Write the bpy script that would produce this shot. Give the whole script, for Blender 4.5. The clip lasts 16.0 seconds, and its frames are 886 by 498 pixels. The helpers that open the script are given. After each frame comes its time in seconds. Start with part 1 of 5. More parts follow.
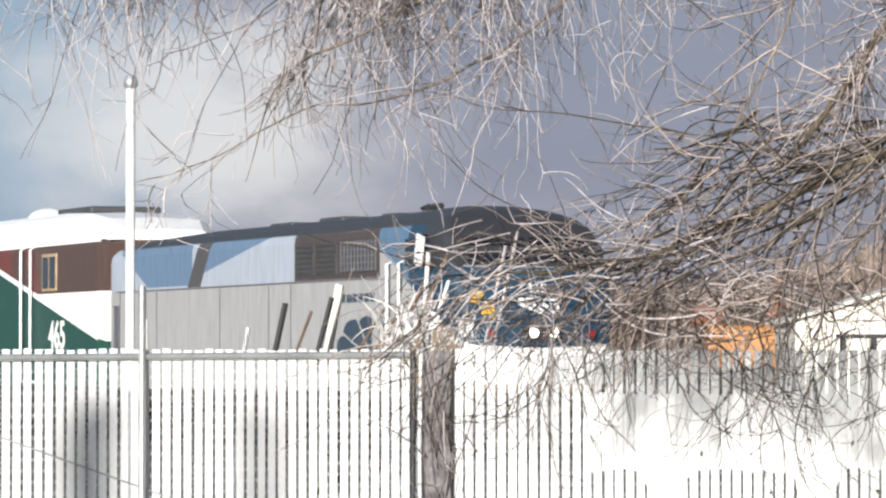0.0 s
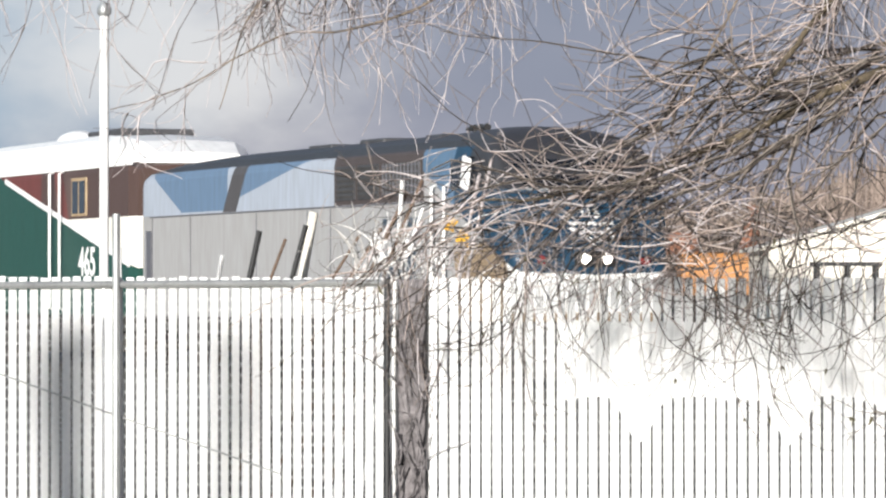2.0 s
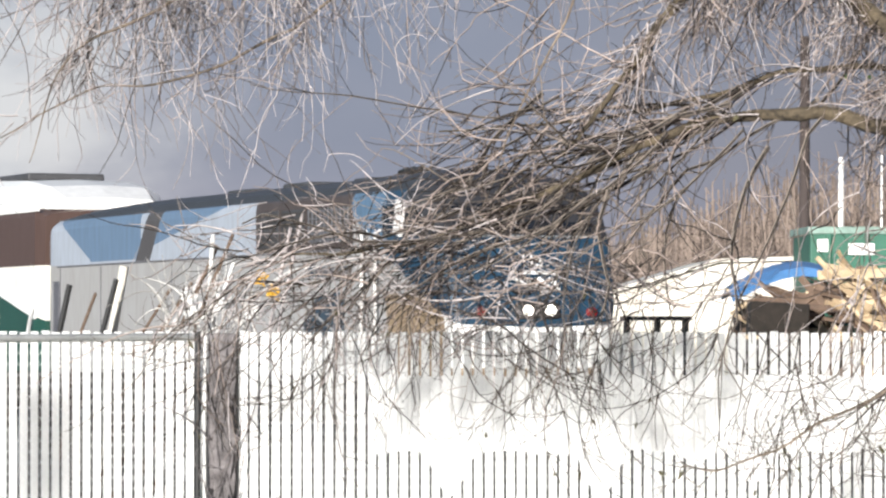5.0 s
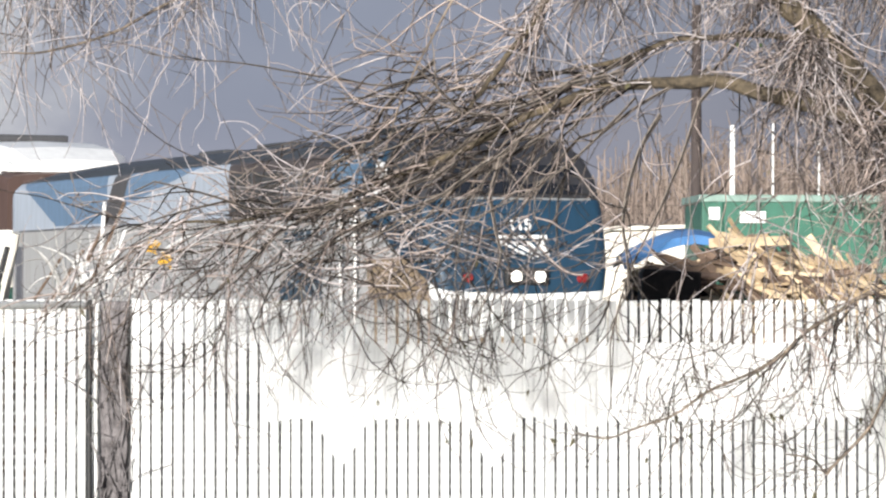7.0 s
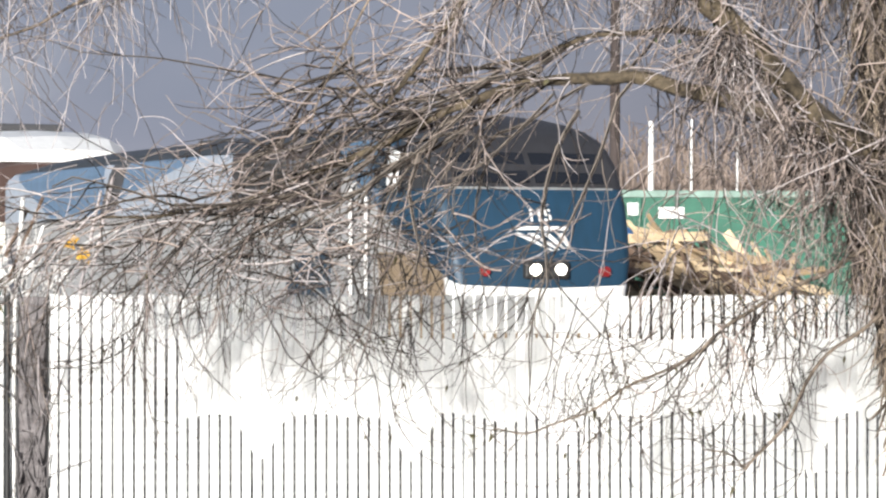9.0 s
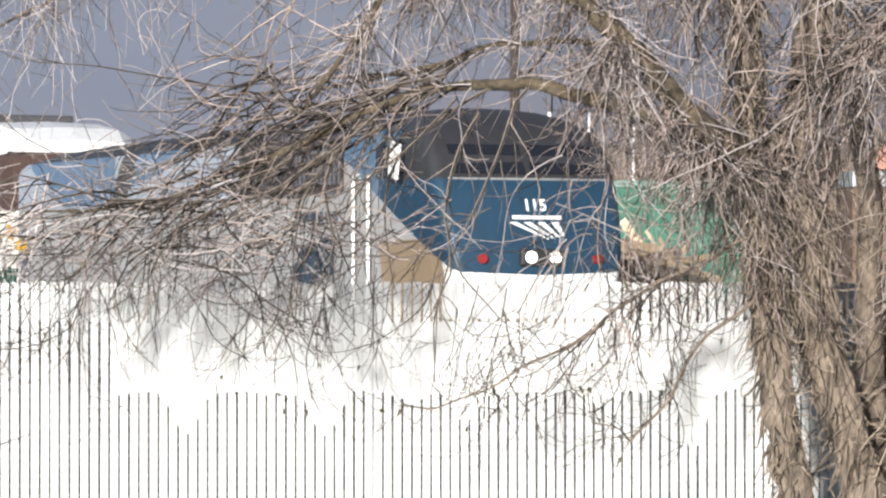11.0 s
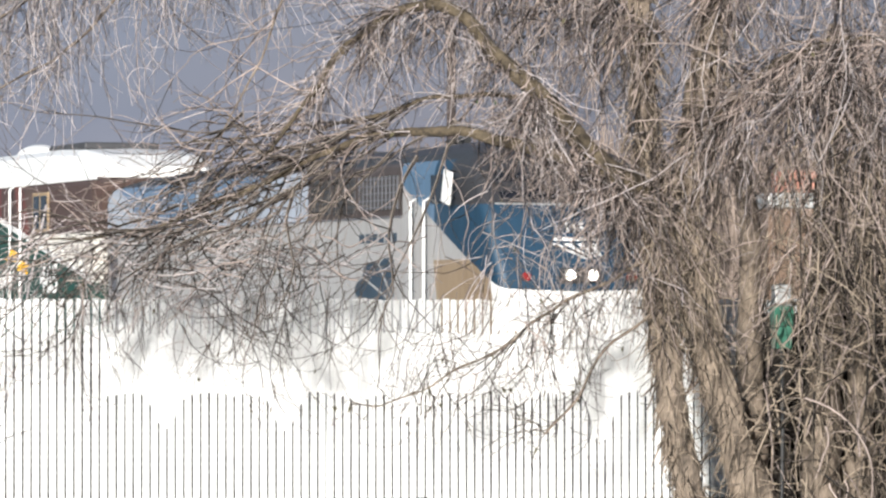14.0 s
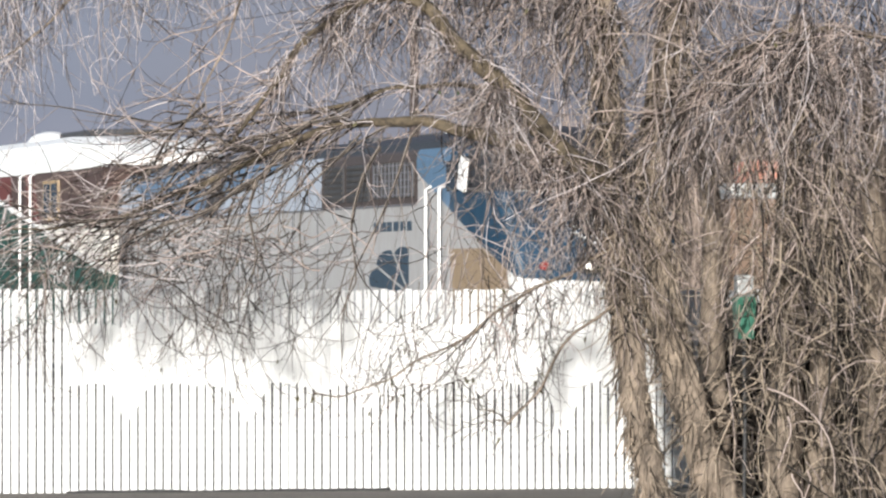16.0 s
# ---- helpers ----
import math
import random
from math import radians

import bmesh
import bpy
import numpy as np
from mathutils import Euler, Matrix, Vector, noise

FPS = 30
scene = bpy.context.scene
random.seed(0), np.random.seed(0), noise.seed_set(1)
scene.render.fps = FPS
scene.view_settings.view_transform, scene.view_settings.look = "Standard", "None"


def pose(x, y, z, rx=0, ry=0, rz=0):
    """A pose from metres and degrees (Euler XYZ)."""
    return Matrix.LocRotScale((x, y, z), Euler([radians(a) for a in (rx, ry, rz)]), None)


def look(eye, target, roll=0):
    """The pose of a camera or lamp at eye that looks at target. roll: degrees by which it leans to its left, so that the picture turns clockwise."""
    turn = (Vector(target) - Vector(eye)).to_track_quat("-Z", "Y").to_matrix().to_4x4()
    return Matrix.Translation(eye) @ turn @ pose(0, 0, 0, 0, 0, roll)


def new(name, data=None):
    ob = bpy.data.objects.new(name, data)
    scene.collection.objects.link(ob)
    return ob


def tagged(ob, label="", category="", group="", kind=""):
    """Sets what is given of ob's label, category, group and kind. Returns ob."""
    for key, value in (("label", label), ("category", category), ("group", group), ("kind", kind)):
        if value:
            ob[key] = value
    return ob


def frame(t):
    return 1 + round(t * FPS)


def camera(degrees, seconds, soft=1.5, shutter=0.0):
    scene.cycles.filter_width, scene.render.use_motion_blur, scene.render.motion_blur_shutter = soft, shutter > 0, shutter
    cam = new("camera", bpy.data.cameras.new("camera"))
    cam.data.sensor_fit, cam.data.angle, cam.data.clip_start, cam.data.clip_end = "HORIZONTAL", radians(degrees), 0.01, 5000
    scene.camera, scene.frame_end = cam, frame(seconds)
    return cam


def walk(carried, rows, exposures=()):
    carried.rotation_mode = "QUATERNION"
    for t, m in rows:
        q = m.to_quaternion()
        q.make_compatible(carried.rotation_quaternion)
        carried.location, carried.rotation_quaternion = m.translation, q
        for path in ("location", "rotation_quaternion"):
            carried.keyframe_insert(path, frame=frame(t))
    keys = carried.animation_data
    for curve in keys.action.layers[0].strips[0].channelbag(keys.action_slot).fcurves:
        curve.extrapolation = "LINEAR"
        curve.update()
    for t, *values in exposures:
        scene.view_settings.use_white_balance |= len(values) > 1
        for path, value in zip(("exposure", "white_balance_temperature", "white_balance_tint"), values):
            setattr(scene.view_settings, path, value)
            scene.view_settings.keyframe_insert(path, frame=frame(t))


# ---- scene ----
cam = camera(12, 16.0, soft=2.4)
CAMERA_ROWS = [
    (0, pose(0.000, 0.000, 1.700, 91.620, 0, -0.430)),
    (0.5, pose(0.000, 0.000, 1.700, 91.590, 0, -0.392)),
    (1, pose(0.000, 0.000, 1.700, 91.275, 0, -0.392)),
    (1.5, pose(0.000, 0.000, 1.700, 90.991, 0, -0.476)),
    (2, pose(0.000, 0.000, 1.700, 90.638, 0, -0.783)),
    (2.5, pose(0.000, 0.000, 1.700, 90.568, 0, -1.390)),
    (3, pose(0.000, 0.000, 1.700, 90.699, 0, -1.920)),
    (3.5, pose(0.000, 0.000, 1.700, 90.906, 0, -2.441)),
    (4, pose(0.000, 0.000, 1.700, 91.144, 0, -2.640)),
    (4.2, pose(0.000, 0.000, 1.700, 91.275, 0, -2.832)),
    (6.3, pose(0.000, 0.000, 1.700, 91.405, 0, -4.186)),
    (6.5, pose(0.000, 0.000, 1.700, 91.275, 0, -4.431)),
    (7, pose(0.000, 0.000, 1.700, 90.937, 0, -4.820)),
    (7.5, pose(0.000, 0.000, 1.700, 90.868, 0, -5.087)),
    (8, pose(0.000, 0.000, 1.700, 90.945, 0, -5.346)),
    (8.5, pose(0.000, 0.000, 1.700, 90.960, 0, -5.589)),
    (9, pose(0.000, 0.000, 1.700, 90.876, 0, -5.924)),
    (9.5, pose(0.000, 0.000, 1.700, 90.622, 0, -6.273)),
    (10, pose(0.000, 0.000, 1.700, 90.538, 0, -6.599)),
    (10.2, pose(0.000, 0.000, 1.700, 90.538, 0, -6.789)),
    (12.3, pose(-1.073, -7.928, 1.700, 90.952, 0, -7.706)),
    (12.5, pose(-1.073, -7.928, 1.700, 90.952, 0, -7.783)),
    (13, pose(-1.073, -7.928, 1.700, 90.945, 0, -7.737)),
    (13.5, pose(-1.073, -7.928, 1.700, 90.876, 0, -7.798)),
    (14, pose(-1.073, -7.928, 1.700, 90.876, 0, -8.106)),
    (14.5, pose(-1.073, -7.928, 1.700, 90.952, 0, -8.336)),
    (15, pose(-1.073, -7.928, 1.700, 90.968, 0, -8.459)),
    (15.5, pose(-1.073, -7.928, 1.700, 90.830, 0, -8.567)),
    (16, pose(-1.073, -7.928, 1.700, 90.745, 0, -8.613)),
]
walk(cam, CAMERA_ROWS, exposures=[(0, 0.7), (16, 0.7)])

# where the leading locomotive's nose stands
TRAIN_ROWS = [
    (0, pose(2.308, 74.312, 0.120, 0, 0, -68.691)),
    (0.5, pose(2.610, 73.506, 0.120, 0, 0, -68.872)),
    (1, pose(2.914, 72.697, 0.120, 0, 0, -69.056)),
    (1.5, pose(3.220, 71.883, 0.120, 0, 0, -69.242)),
    (2, pose(3.526, 71.067, 0.120, 0, 0, -69.431)),
    (2.5, pose(3.833, 70.249, 0.120, 0, 0, -69.623)),
    (3, pose(4.140, 69.429, 0.120, 0, 0, -69.818)),
    (3.5, pose(4.448, 68.610, 0.120, 0, 0, -70.016)),
    (4, pose(4.754, 67.791, 0.120, 0, 0, -70.216)),
    (4.2, pose(4.877, 67.464, 0.120, 0, 0, -70.297)),
    (6.3, pose(6.148, 64.066, 0.120, 0, 0, -71.174)),
    (6.5, pose(6.267, 63.748, 0.120, 0, 0, -71.260)),
    (7, pose(6.562, 62.958, 0.120, 0, 0, -71.477)),
    (7.5, pose(6.854, 62.177, 0.120, 0, 0, -71.697)),
    (8, pose(7.141, 61.407, 0.120, 0, 0, -71.920)),
    (8.5, pose(7.423, 60.649, 0.120, 0, 0, -72.145)),
    (9, pose(7.700, 59.905, 0.120, 0, 0, -72.374)),
    (9.5, pose(7.971, 59.176, 0.120, 0, 0, -72.605)),
    (10, pose(8.235, 58.464, 0.120, 0, 0, -72.839)),
    (10.2, pose(8.339, 58.185, 0.120, 0, 0, -72.933)),
    (12.3, pose(10.286, 62.584, 0.120, 0, 0, -75.175)),
    (12.5, pose(10.365, 62.290, 0.120, 0, 0, -75.254)),
    (13, pose(10.558, 61.579, 0.120, 0, 0, -75.458)),
    (13.5, pose(10.740, 60.906, 0.120, 0, 0, -75.664)),
    (14, pose(10.911, 60.273, 0.120, 0, 0, -75.869)),
    (14.5, pose(11.070, 59.679, 0.120, 0, 0, -76.082)),
    (15, pose(11.216, 59.133, 0.120, 0, 0, -76.300)),
    (15.5, pose(11.349, 58.638, 0.120, 0, 0, -76.522)),
    (16, pose(11.468, 58.192, 0.120, 0, 0, -76.751)),
]

# ---- light and sky ----
world = bpy.data.worlds.new("sky")
scene.world = world
world.use_nodes = True
wn, wl = world.node_tree.nodes, world.node_tree.links
wn.clear()
w_out, w_bg = wn.new("ShaderNodeOutputWorld"), wn.new("ShaderNodeBackground")
w_sky, w_co = wn.new("ShaderNodeTexSky"), wn.new("ShaderNodeTexCoord")
SUN_FROM = Vector((-0.32, -0.93, 0.145)).normalized()
w_sky.sky_type = "NISHITA"
w_sky.sun_disc = False
w_sky.sun_elevation = math.asin(SUN_FROM.z)
w_sky.sun_rotation = math.atan2(SUN_FROM.x, SUN_FROM.y)
w_scale = wn.new("ShaderNodeVectorMath")
w_scale.operation = "SCALE"
w_scale.inputs["Scale"].default_value = 0.06
wl.new(w_sky.outputs[0], w_scale.inputs[0])
# broken cloud: large grey-lavender masses, with one bright bank low over the yard
w_map = wn.new("ShaderNodeMapping")
w_map.inputs["Scale"].default_value = (1, 1, 1.7)
w_noise = wn.new("ShaderNodeTexNoise")
w_noise.inputs["Scale"].default_value = 11
w_noise.inputs["Detail"].default_value = 5
w_noise.inputs["Roughness"].default_value = 0.45
wl.new(w_co.outputs["Generated"], w_map.inputs[0])
wl.new(w_map.outputs[0], w_noise.inputs[0])
w_ramp = wn.new("ShaderNodeValToRGB")
w_ramp.color_ramp.elements[0].position, w_ramp.color_ramp.elements[1].position = 0.33, 0.70
w_ramp.color_ramp.elements[0].color = (0.135, 0.158, 0.236, 1)
w_ramp.color_ramp.elements[1].color = (0.225, 0.232, 0.300, 1)
wl.new(w_noise.outputs[0], w_ramp.inputs[0])
w_dist = wn.new("ShaderNodeVectorMath")
w_dist.operation = "DISTANCE"
w_dist.inputs[1].default_value = (-0.036, 0.996, 0.067)
w_warp = wn.new("ShaderNodeVectorMath")
w_warp.operation = "MULTIPLY_ADD"
w_warp.inputs[1].default_value = (0.055, 0.055, 0.055)
w_billow = wn.new("ShaderNodeTexNoise")
w_billow.inputs["Scale"].default_value = 24
w_billow.inputs["Detail"].default_value = 6
w_billow.inputs["Roughness"].default_value = 0.5
wl.new(w_map.outputs[0], w_billow.inputs[0])
wl.new(w_billow.outputs[1], w_warp.inputs[0])
wl.new(w_co.outputs["Generated"], w_warp.inputs[2])
w_sub = wn.new("ShaderNodeVectorMath")
w_sub.operation = "SUBTRACT"
w_sub.inputs[1].default_value = (0.0275, 0.0275, 0.0275)
wl.new(w_warp.outputs[0], w_sub.inputs[0])
w_flat = wn.new("ShaderNodeVectorMath")
w_flat.operation = "MULTIPLY"
w_flat.inputs[1].default_value = (0.74, 1, 1.15)
wl.new(w_sub.outputs[0], w_flat.inputs[0])
wl.new(w_flat.outputs[0], w_dist.inputs[0])
w_bank = wn.new("ShaderNodeMapRange")
w_bank.interpolation_type = "SMOOTHSTEP"
w_bank.inputs["From Min"].default_value, w_bank.inputs["From Max"].default_value = 0.046, 0.014
w_bank.inputs["To Max"].default_value = 0.78
wl.new(w_dist.outputs["Value"], w_bank.inputs[0])
w_mix1 = wn.new("ShaderNodeMixRGB")
w_mix1.inputs[2].default_value = (0.55, 0.55, 0.565, 1)
wl.new(w_bank.outputs[0], w_mix1.inputs[0])
# clearer blue air west of the bank
w_sep, w_west = wn.new("ShaderNodeSeparateXYZ"), wn.new("ShaderNodeMapRange")
wl.new(w_sub.outputs[0], w_sep.inputs[0])
w_west.inputs["From Min"].default_value, w_west.inputs["From Max"].default_value = -0.035, -0.095
wl.new(w_sep.outputs[0], w_west.inputs[0])
w_clear = wn.new("ShaderNodeMixRGB")
w_clear.inputs[2].default_value = (0.20, 0.275, 0.375, 1)
wl.new(w_west.outputs[0], w_clear.inputs[0])
# heavier grey cloud to the east
w_east = wn.new("ShaderNodeMapRange")
w_east.inputs["From Min"].default_value, w_east.inputs["From Max"].default_value = 0.06, 0.17
w_east.inputs["To Max"].default_value = 0.92
wl.new(w_sep.outputs[0], w_east.inputs[0])
w_heavy = wn.new("ShaderNodeMixRGB")
w_heavy.inputs[2].default_value = (0.118, 0.126, 0.182, 1)
wl.new(w_east.outputs[0], w_heavy.inputs[0])
wl.new(w_ramp.outputs[0], w_heavy.inputs[1])
wl.new(w_heavy.outputs[0], w_clear.inputs[1])
wl.new(w_clear.outputs[0], w_mix1.inputs[1])
w_mix2 = wn.new("ShaderNodeMixRGB")
w_mix2.inputs[0].default_value = 0.88
wl.new(w_scale.outputs[0], w_mix2.inputs[1])
wl.new(w_mix1.outputs[0], w_mix2.inputs[2])
wl.new(w_mix2.outputs[0], w_bg.inputs[0])
w_bg.inputs[1].default_value = 1.0
wl.new(w_bg.outputs[0], w_out.inputs[0])

sun = new("sun", bpy.data.lights.new("sun", "SUN"))
sun.data.energy, sun.data.angle, sun.data.color = 5.0, radians(3.0), (1.0, 0.97, 0.93)
sun.matrix_basis = look(SUN_FROM * 50, (0, 0, 0))


# ---- materials ----
def material(name, colour, rough=0.6, metal=0.0, vary=0.25, scale=6.0, grain=60.0, bump=0.15, second=None, per="island", stretch=(1, 1, 1), spread=0.0):
    """Two-scale mottled surface: broad stains, fine grain, relief; spread varies piece by piece."""
    m = bpy.data.materials.new(name)
    m.use_nodes = True
    n, l = m.node_tree.nodes, m.node_tree.links
    b = n["Principled BSDF"]
    co, mp = n.new("ShaderNodeTexCoord"), n.new("ShaderNodeMapping")
    mp.inputs["Scale"].default_value = stretch
    l.new(co.outputs["Object"], mp.inputs[0])
    big, fine = n.new("ShaderNodeTexNoise"), n.new("ShaderNodeTexNoise")
    for node, s in ((big, scale), (fine, grain)):
        node.inputs["Scale"].default_value, node.inputs["Detail"].default_value = s, 5
        l.new(mp.outputs[0], node.inputs[0])
    dark = [c * (1 - vary) for c in colour]
    light = list(second) if second else [min(1, c * (1 + vary * 0.6)) for c in colour]
    ramp = n.new("ShaderNodeValToRGB")
    ramp.color_ramp.elements[0].position, ramp.color_ramp.elements[1].position = 0.32, 0.68
    ramp.color_ramp.elements[0].color, ramp.color_ramp.elements[1].color = (*dark, 1), (*light, 1)
    add = n.new("ShaderNodeMath")
    add.operation = "MULTIPLY_ADD"
    add.inputs[1].default_value = 0.35
    l.new(fine.outputs[0], add.inputs[0])
    half = n.new("ShaderNodeMath")
    half.operation = "MULTIPLY"
    half.inputs[1].default_value = 0.65
    l.new(big.outputs[0], half.inputs[0])
    l.new(half.outputs[0], add.inputs[2])
    last = add.outputs[0]
    if spread:
        rnd = n.new("ShaderNodeNewGeometry") if per == "island" else n.new("ShaderNodeObjectInfo")
        off = n.new("ShaderNodeMath")
        off.operation = "MULTIPLY_ADD"
        off.inputs[1].default_value = spread
        l.new(rnd.outputs["Random Per Island" if per == "island" else "Random"], off.inputs[0])
        l.new(last, off.inputs[2])
        sub = n.new("ShaderNodeMath")
        sub.operation = "SUBTRACT"
        sub.inputs[1].default_value = spread / 2
        l.new(off.outputs[0], sub.inputs[0])
        last = sub.outputs[0]
    l.new(last, ramp.inputs[0])
    l.new(ramp.outputs[0], b.inputs["Base Color"])
    b.inputs["Roughness"].default_value, b.inputs["Metallic"].default_value = rough, metal
    if bump:
        bp = n.new("ShaderNodeBump")
        bp.inputs["Strength"].default_value, bp.inputs["Distance"].default_value = bump, 0.01
        l.new(fine.outputs[0], bp.inputs["Height"])
        l.new(bp.outputs[0], b.inputs["Normal"])
    return m


def livery(name, layers, rough=0.5, metal=0.0):
    """Paint scheme in the vehicle's own metres. layers: (colour, [(a, b, c), ...]); where every a*x + b*z + c > 0 the colour covers those before it."""
    m = bpy.data.materials.new(name)
    m.use_nodes = True
    n, l = m.node_tree.nodes, m.node_tree.links
    b = n["Principled BSDF"]
    co, sep = n.new("ShaderNodeTexCoord"), n.new("ShaderNodeSeparateXYZ")
    l.new(co.outputs["Object"], sep.inputs[0])
    base = n.new("ShaderNodeRGB")
    base.outputs[0].default_value = (*layers[0][0], 1)
    last = base.outputs[0]

    def op(kind, p, q):
        node = n.new("ShaderNodeMath")
        node.operation = kind
        for i, v in enumerate((p, q)):
            if isinstance(v, (int, float)):
                node.inputs[i].default_value = v
            else:
                l.new(v, node.inputs[i])
        return node.outputs[0]

    for colour, rules in layers[1:]:
        mask = None
        for ka, kb, kc in rules:
            v = op("GREATER_THAN", op("ADD", op("MULTIPLY", sep.outputs[0], ka), op("MULTIPLY", sep.outputs[2], kb)), -kc)
            mask = v if mask is None else op("MULTIPLY", mask, v)
        mix = n.new("ShaderNodeMixRGB")
        l.new(mask, mix.inputs[0])
        l.new(last, mix.inputs[1])
        mix.inputs[2].default_value = (*colour, 1)
        last = mix.outputs[0]
    # road grime: streaks and fine dust
    streak, dust = n.new("ShaderNodeTexNoise"), n.new("ShaderNodeTexNoise")
    mp = n.new("ShaderNodeMapping")
    mp.inputs["Scale"].default_value = (3.0, 3.0, 0.5)
    l.new(co.outputs["Object"], mp.inputs[0])
    l.new(mp.outputs[0], streak.inputs[0])
    l.new(co.outputs["Object"], dust.inputs[0])
    streak.inputs["Scale"].default_value, dust.inputs["Scale"].default_value = 2.2, 35
    grime = n.new("ShaderNodeMixRGB")
    grime.blend_type = "MULTIPLY"
    ramp = n.new("ShaderNodeValToRGB")
    ramp.color_ramp.elements[0].position, ramp.color_ramp.elements[1].position = 0.35, 0.62
    ramp.color_ramp.elements[0].color, ramp.color_ramp.elements[1].color = (0.80, 0.78, 0.74, 1), (1, 1, 1, 1)
    l.new(op("ADD", op("MULTIPLY", streak.outputs[0], 0.75), op("MULTIPLY", dust.outputs[0], 0.25)), ramp.inputs[0])
    grime.inputs[0].default_value = 0.8
    l.new(last, grime.inputs[1])
    l.new(ramp.outputs[0], grime.inputs[2])
    l.new(grime.outputs[0], b.inputs["Base Color"])
    b.inputs["Metallic"].default_value = metal
    l.new(op("ADD", op("MULTIPLY", dust.outputs[0], 0.25), rough - 0.1), b.inputs["Roughness"])
    return m


SILVER, SKYBLUE, BLUE, BLACK = (0.33, 0.325, 0.32), (0.34, 0.375, 0.43), (0.115, 0.178, 0.265), (0.03, 0.03, 0.033)
NAVY, WHITE, CREAM, GREEN, MAROON, BROWN, TAN = (0.010, 0.041, 0.077), (0.8, 0.8, 0.78), (0.78, 0.75, 0.68), (0.012, 0.06, 0.045), (0.13, 0.035, 0.028), (0.075, 0.045, 0.037), (0.25, 0.185, 0.12)
M_LEAD = livery("lead_locomotive_paint", [
    (SILVER, ()),
    (SKYBLUE, [(0, 1, -3.26), (-1, 0, -8.7)]),
    (BLUE, [(0, 1, -3.30), (0.4, 1, 3.9), (-1, 0, -15.0)]),
    (BLUE, [(-0.149, 1, -5.666), (1, 0, 14.5), (-1, 0, -8.7)]),
    ((0.07, 0.065, 0.065), [(0, 1, -3.26), (-1, 0.82, -17.145), (1, -0.82, 17.985)]),
    ((0.06, 0.045, 0.04), [(0, 1, -3.26), (1, 0, 8.7), (-1, 0, -4.05)]),
    (TAN, [(0, -1, 2.48), (1, 0.2, 2.15)]),
    (WHITE, [(1, 0, 0.42), (0, -1, 2.3), (0, 1, -1.3)]),
    # cab side: lighter blue than the nose, its sunlit tone put into the colour
    ((0.085, 0.15, 0.23), [(0.45, 1, -1.95), (1, 0, 4.1)]),
    (NAVY, [(0.45, 1, -1.95), (1, 0, 2.6)]),
    (BLACK, [(0, 1, -4.16)]),
    (BLACK, [(1, 0, 1.9), (0, 1, -3.38)]),
])
M_REAR = livery("rear_locomotive_paint", [
    (CREAM, ()),
    (MAROON, [(0, 1, -3.30), (0, -1, 4.48)]),
    (BROWN, [(0, 1, -3.30), (0, -1, 4.48), (1, 0.5, 3.3)]),
    (BROWN, [(0, 1, -3.30), (0, -1, 4.48), (-1, -0.4, -4.4), (1, 0, 7.2)]),
    (GREEN, [(-0.204, -1, 2.18)]),
])
M_BLACK = material("weathered_black_roof", (0.05, 0.05, 0.053), 0.65, 0, 0.4, 2.5, 30)
M_GLASS = material("dark_cab_glass", (0.012, 0.014, 0.018), 0.08, 0, 0.2, 2, 20, 0)
M_STEEL = material("underframe_steel", (0.06, 0.055, 0.05), 0.7, 0.3, 0.4, 4, 40)
M_WHEEL = material("wheel_steel", (0.16, 0.13, 0.11), 0.45, 0.8, 0.4, 6, 40)
M_WHITE = material("white_paint", (0.78, 0.77, 0.74), 0.45, 0, 0.12, 5, 60, 0.05)
M_NAVY = material("navy_vinyl", (0.03, 0.05, 0.07), 0.4, 0, 0.2, 5, 60, 0)
M_GREYBAR = material("grey_vinyl", (0.10, 0.10, 0.11), 0.5, 0, 0.2, 5, 60, 0)
M_RED = material("red_lens", (0.22, 0.02, 0.02), 0.2, 0, 0.2, 8, 60, 0)
M_LAMP = bpy.data.materials.new("lit_headlamp")
M_LAMP.use_nodes = True
M_LAMP.node_tree.nodes["Principled BSDF"].inputs["Emission Color"].default_value = (1, 0.94, 0.82, 1)
M_LAMP.node_tree.nodes["Principled BSDF"].inputs["Emission Strength"].default_value = 2.2
M_SLAT = material("white_vinyl_slat", (0.80, 0.80, 0.78), 0.5, 0, 0.10, 1.2, 40, 0.05, per="object", spread=0.35)
M_GALV = material("galvanised_pipe", (0.42, 0.43, 0.42), 0.45, 0.55, 0.3, 5, 50, 0.1)
M_BARK = material("willow_bark", (0.045, 0.034, 0.026), 0.9, 0, 0.75, 11, 55, 1.0, second=(0.31, 0.245, 0.185), stretch=(1, 1, 0.3))
M_MOSS = material("mossy_bark", (0.028, 0.022, 0.017), 0.95, 0, 0.7, 7, 40, 1.0, second=(0.16, 0.125, 0.08))
M_TWIG = material("pale_twig", (0.41, 0.342, 0.32), 0.75, 0, 0.7, 3, 40, 0.0, second=(0.60, 0.54, 0.525), spread=0.6)
M_TWIG2 = material("brown_twig", (0.098, 0.073, 0.058), 0.8, 0, 0.68, 3, 40, 0.0, second=(0.455, 0.37, 0.325), spread=0.6)
M_LEAF = material("withered_leaf", (0.09, 0.08, 0.035), 0.8, 0, 0.5, 9, 60, 0, spread=0.5)
M_GROUND = material("gravel_yard", (0.13, 0.115, 0.095), 0.95, 0, 0.4, 0.6, 14, 0.6)
M_WOOD = material("raw_lumber", (0.50, 0.36, 0.21), 0.75, 0, 0.35, 4, 40, 0.3, second=(0.66, 0.52, 0.34), per="object", spread=0.5)
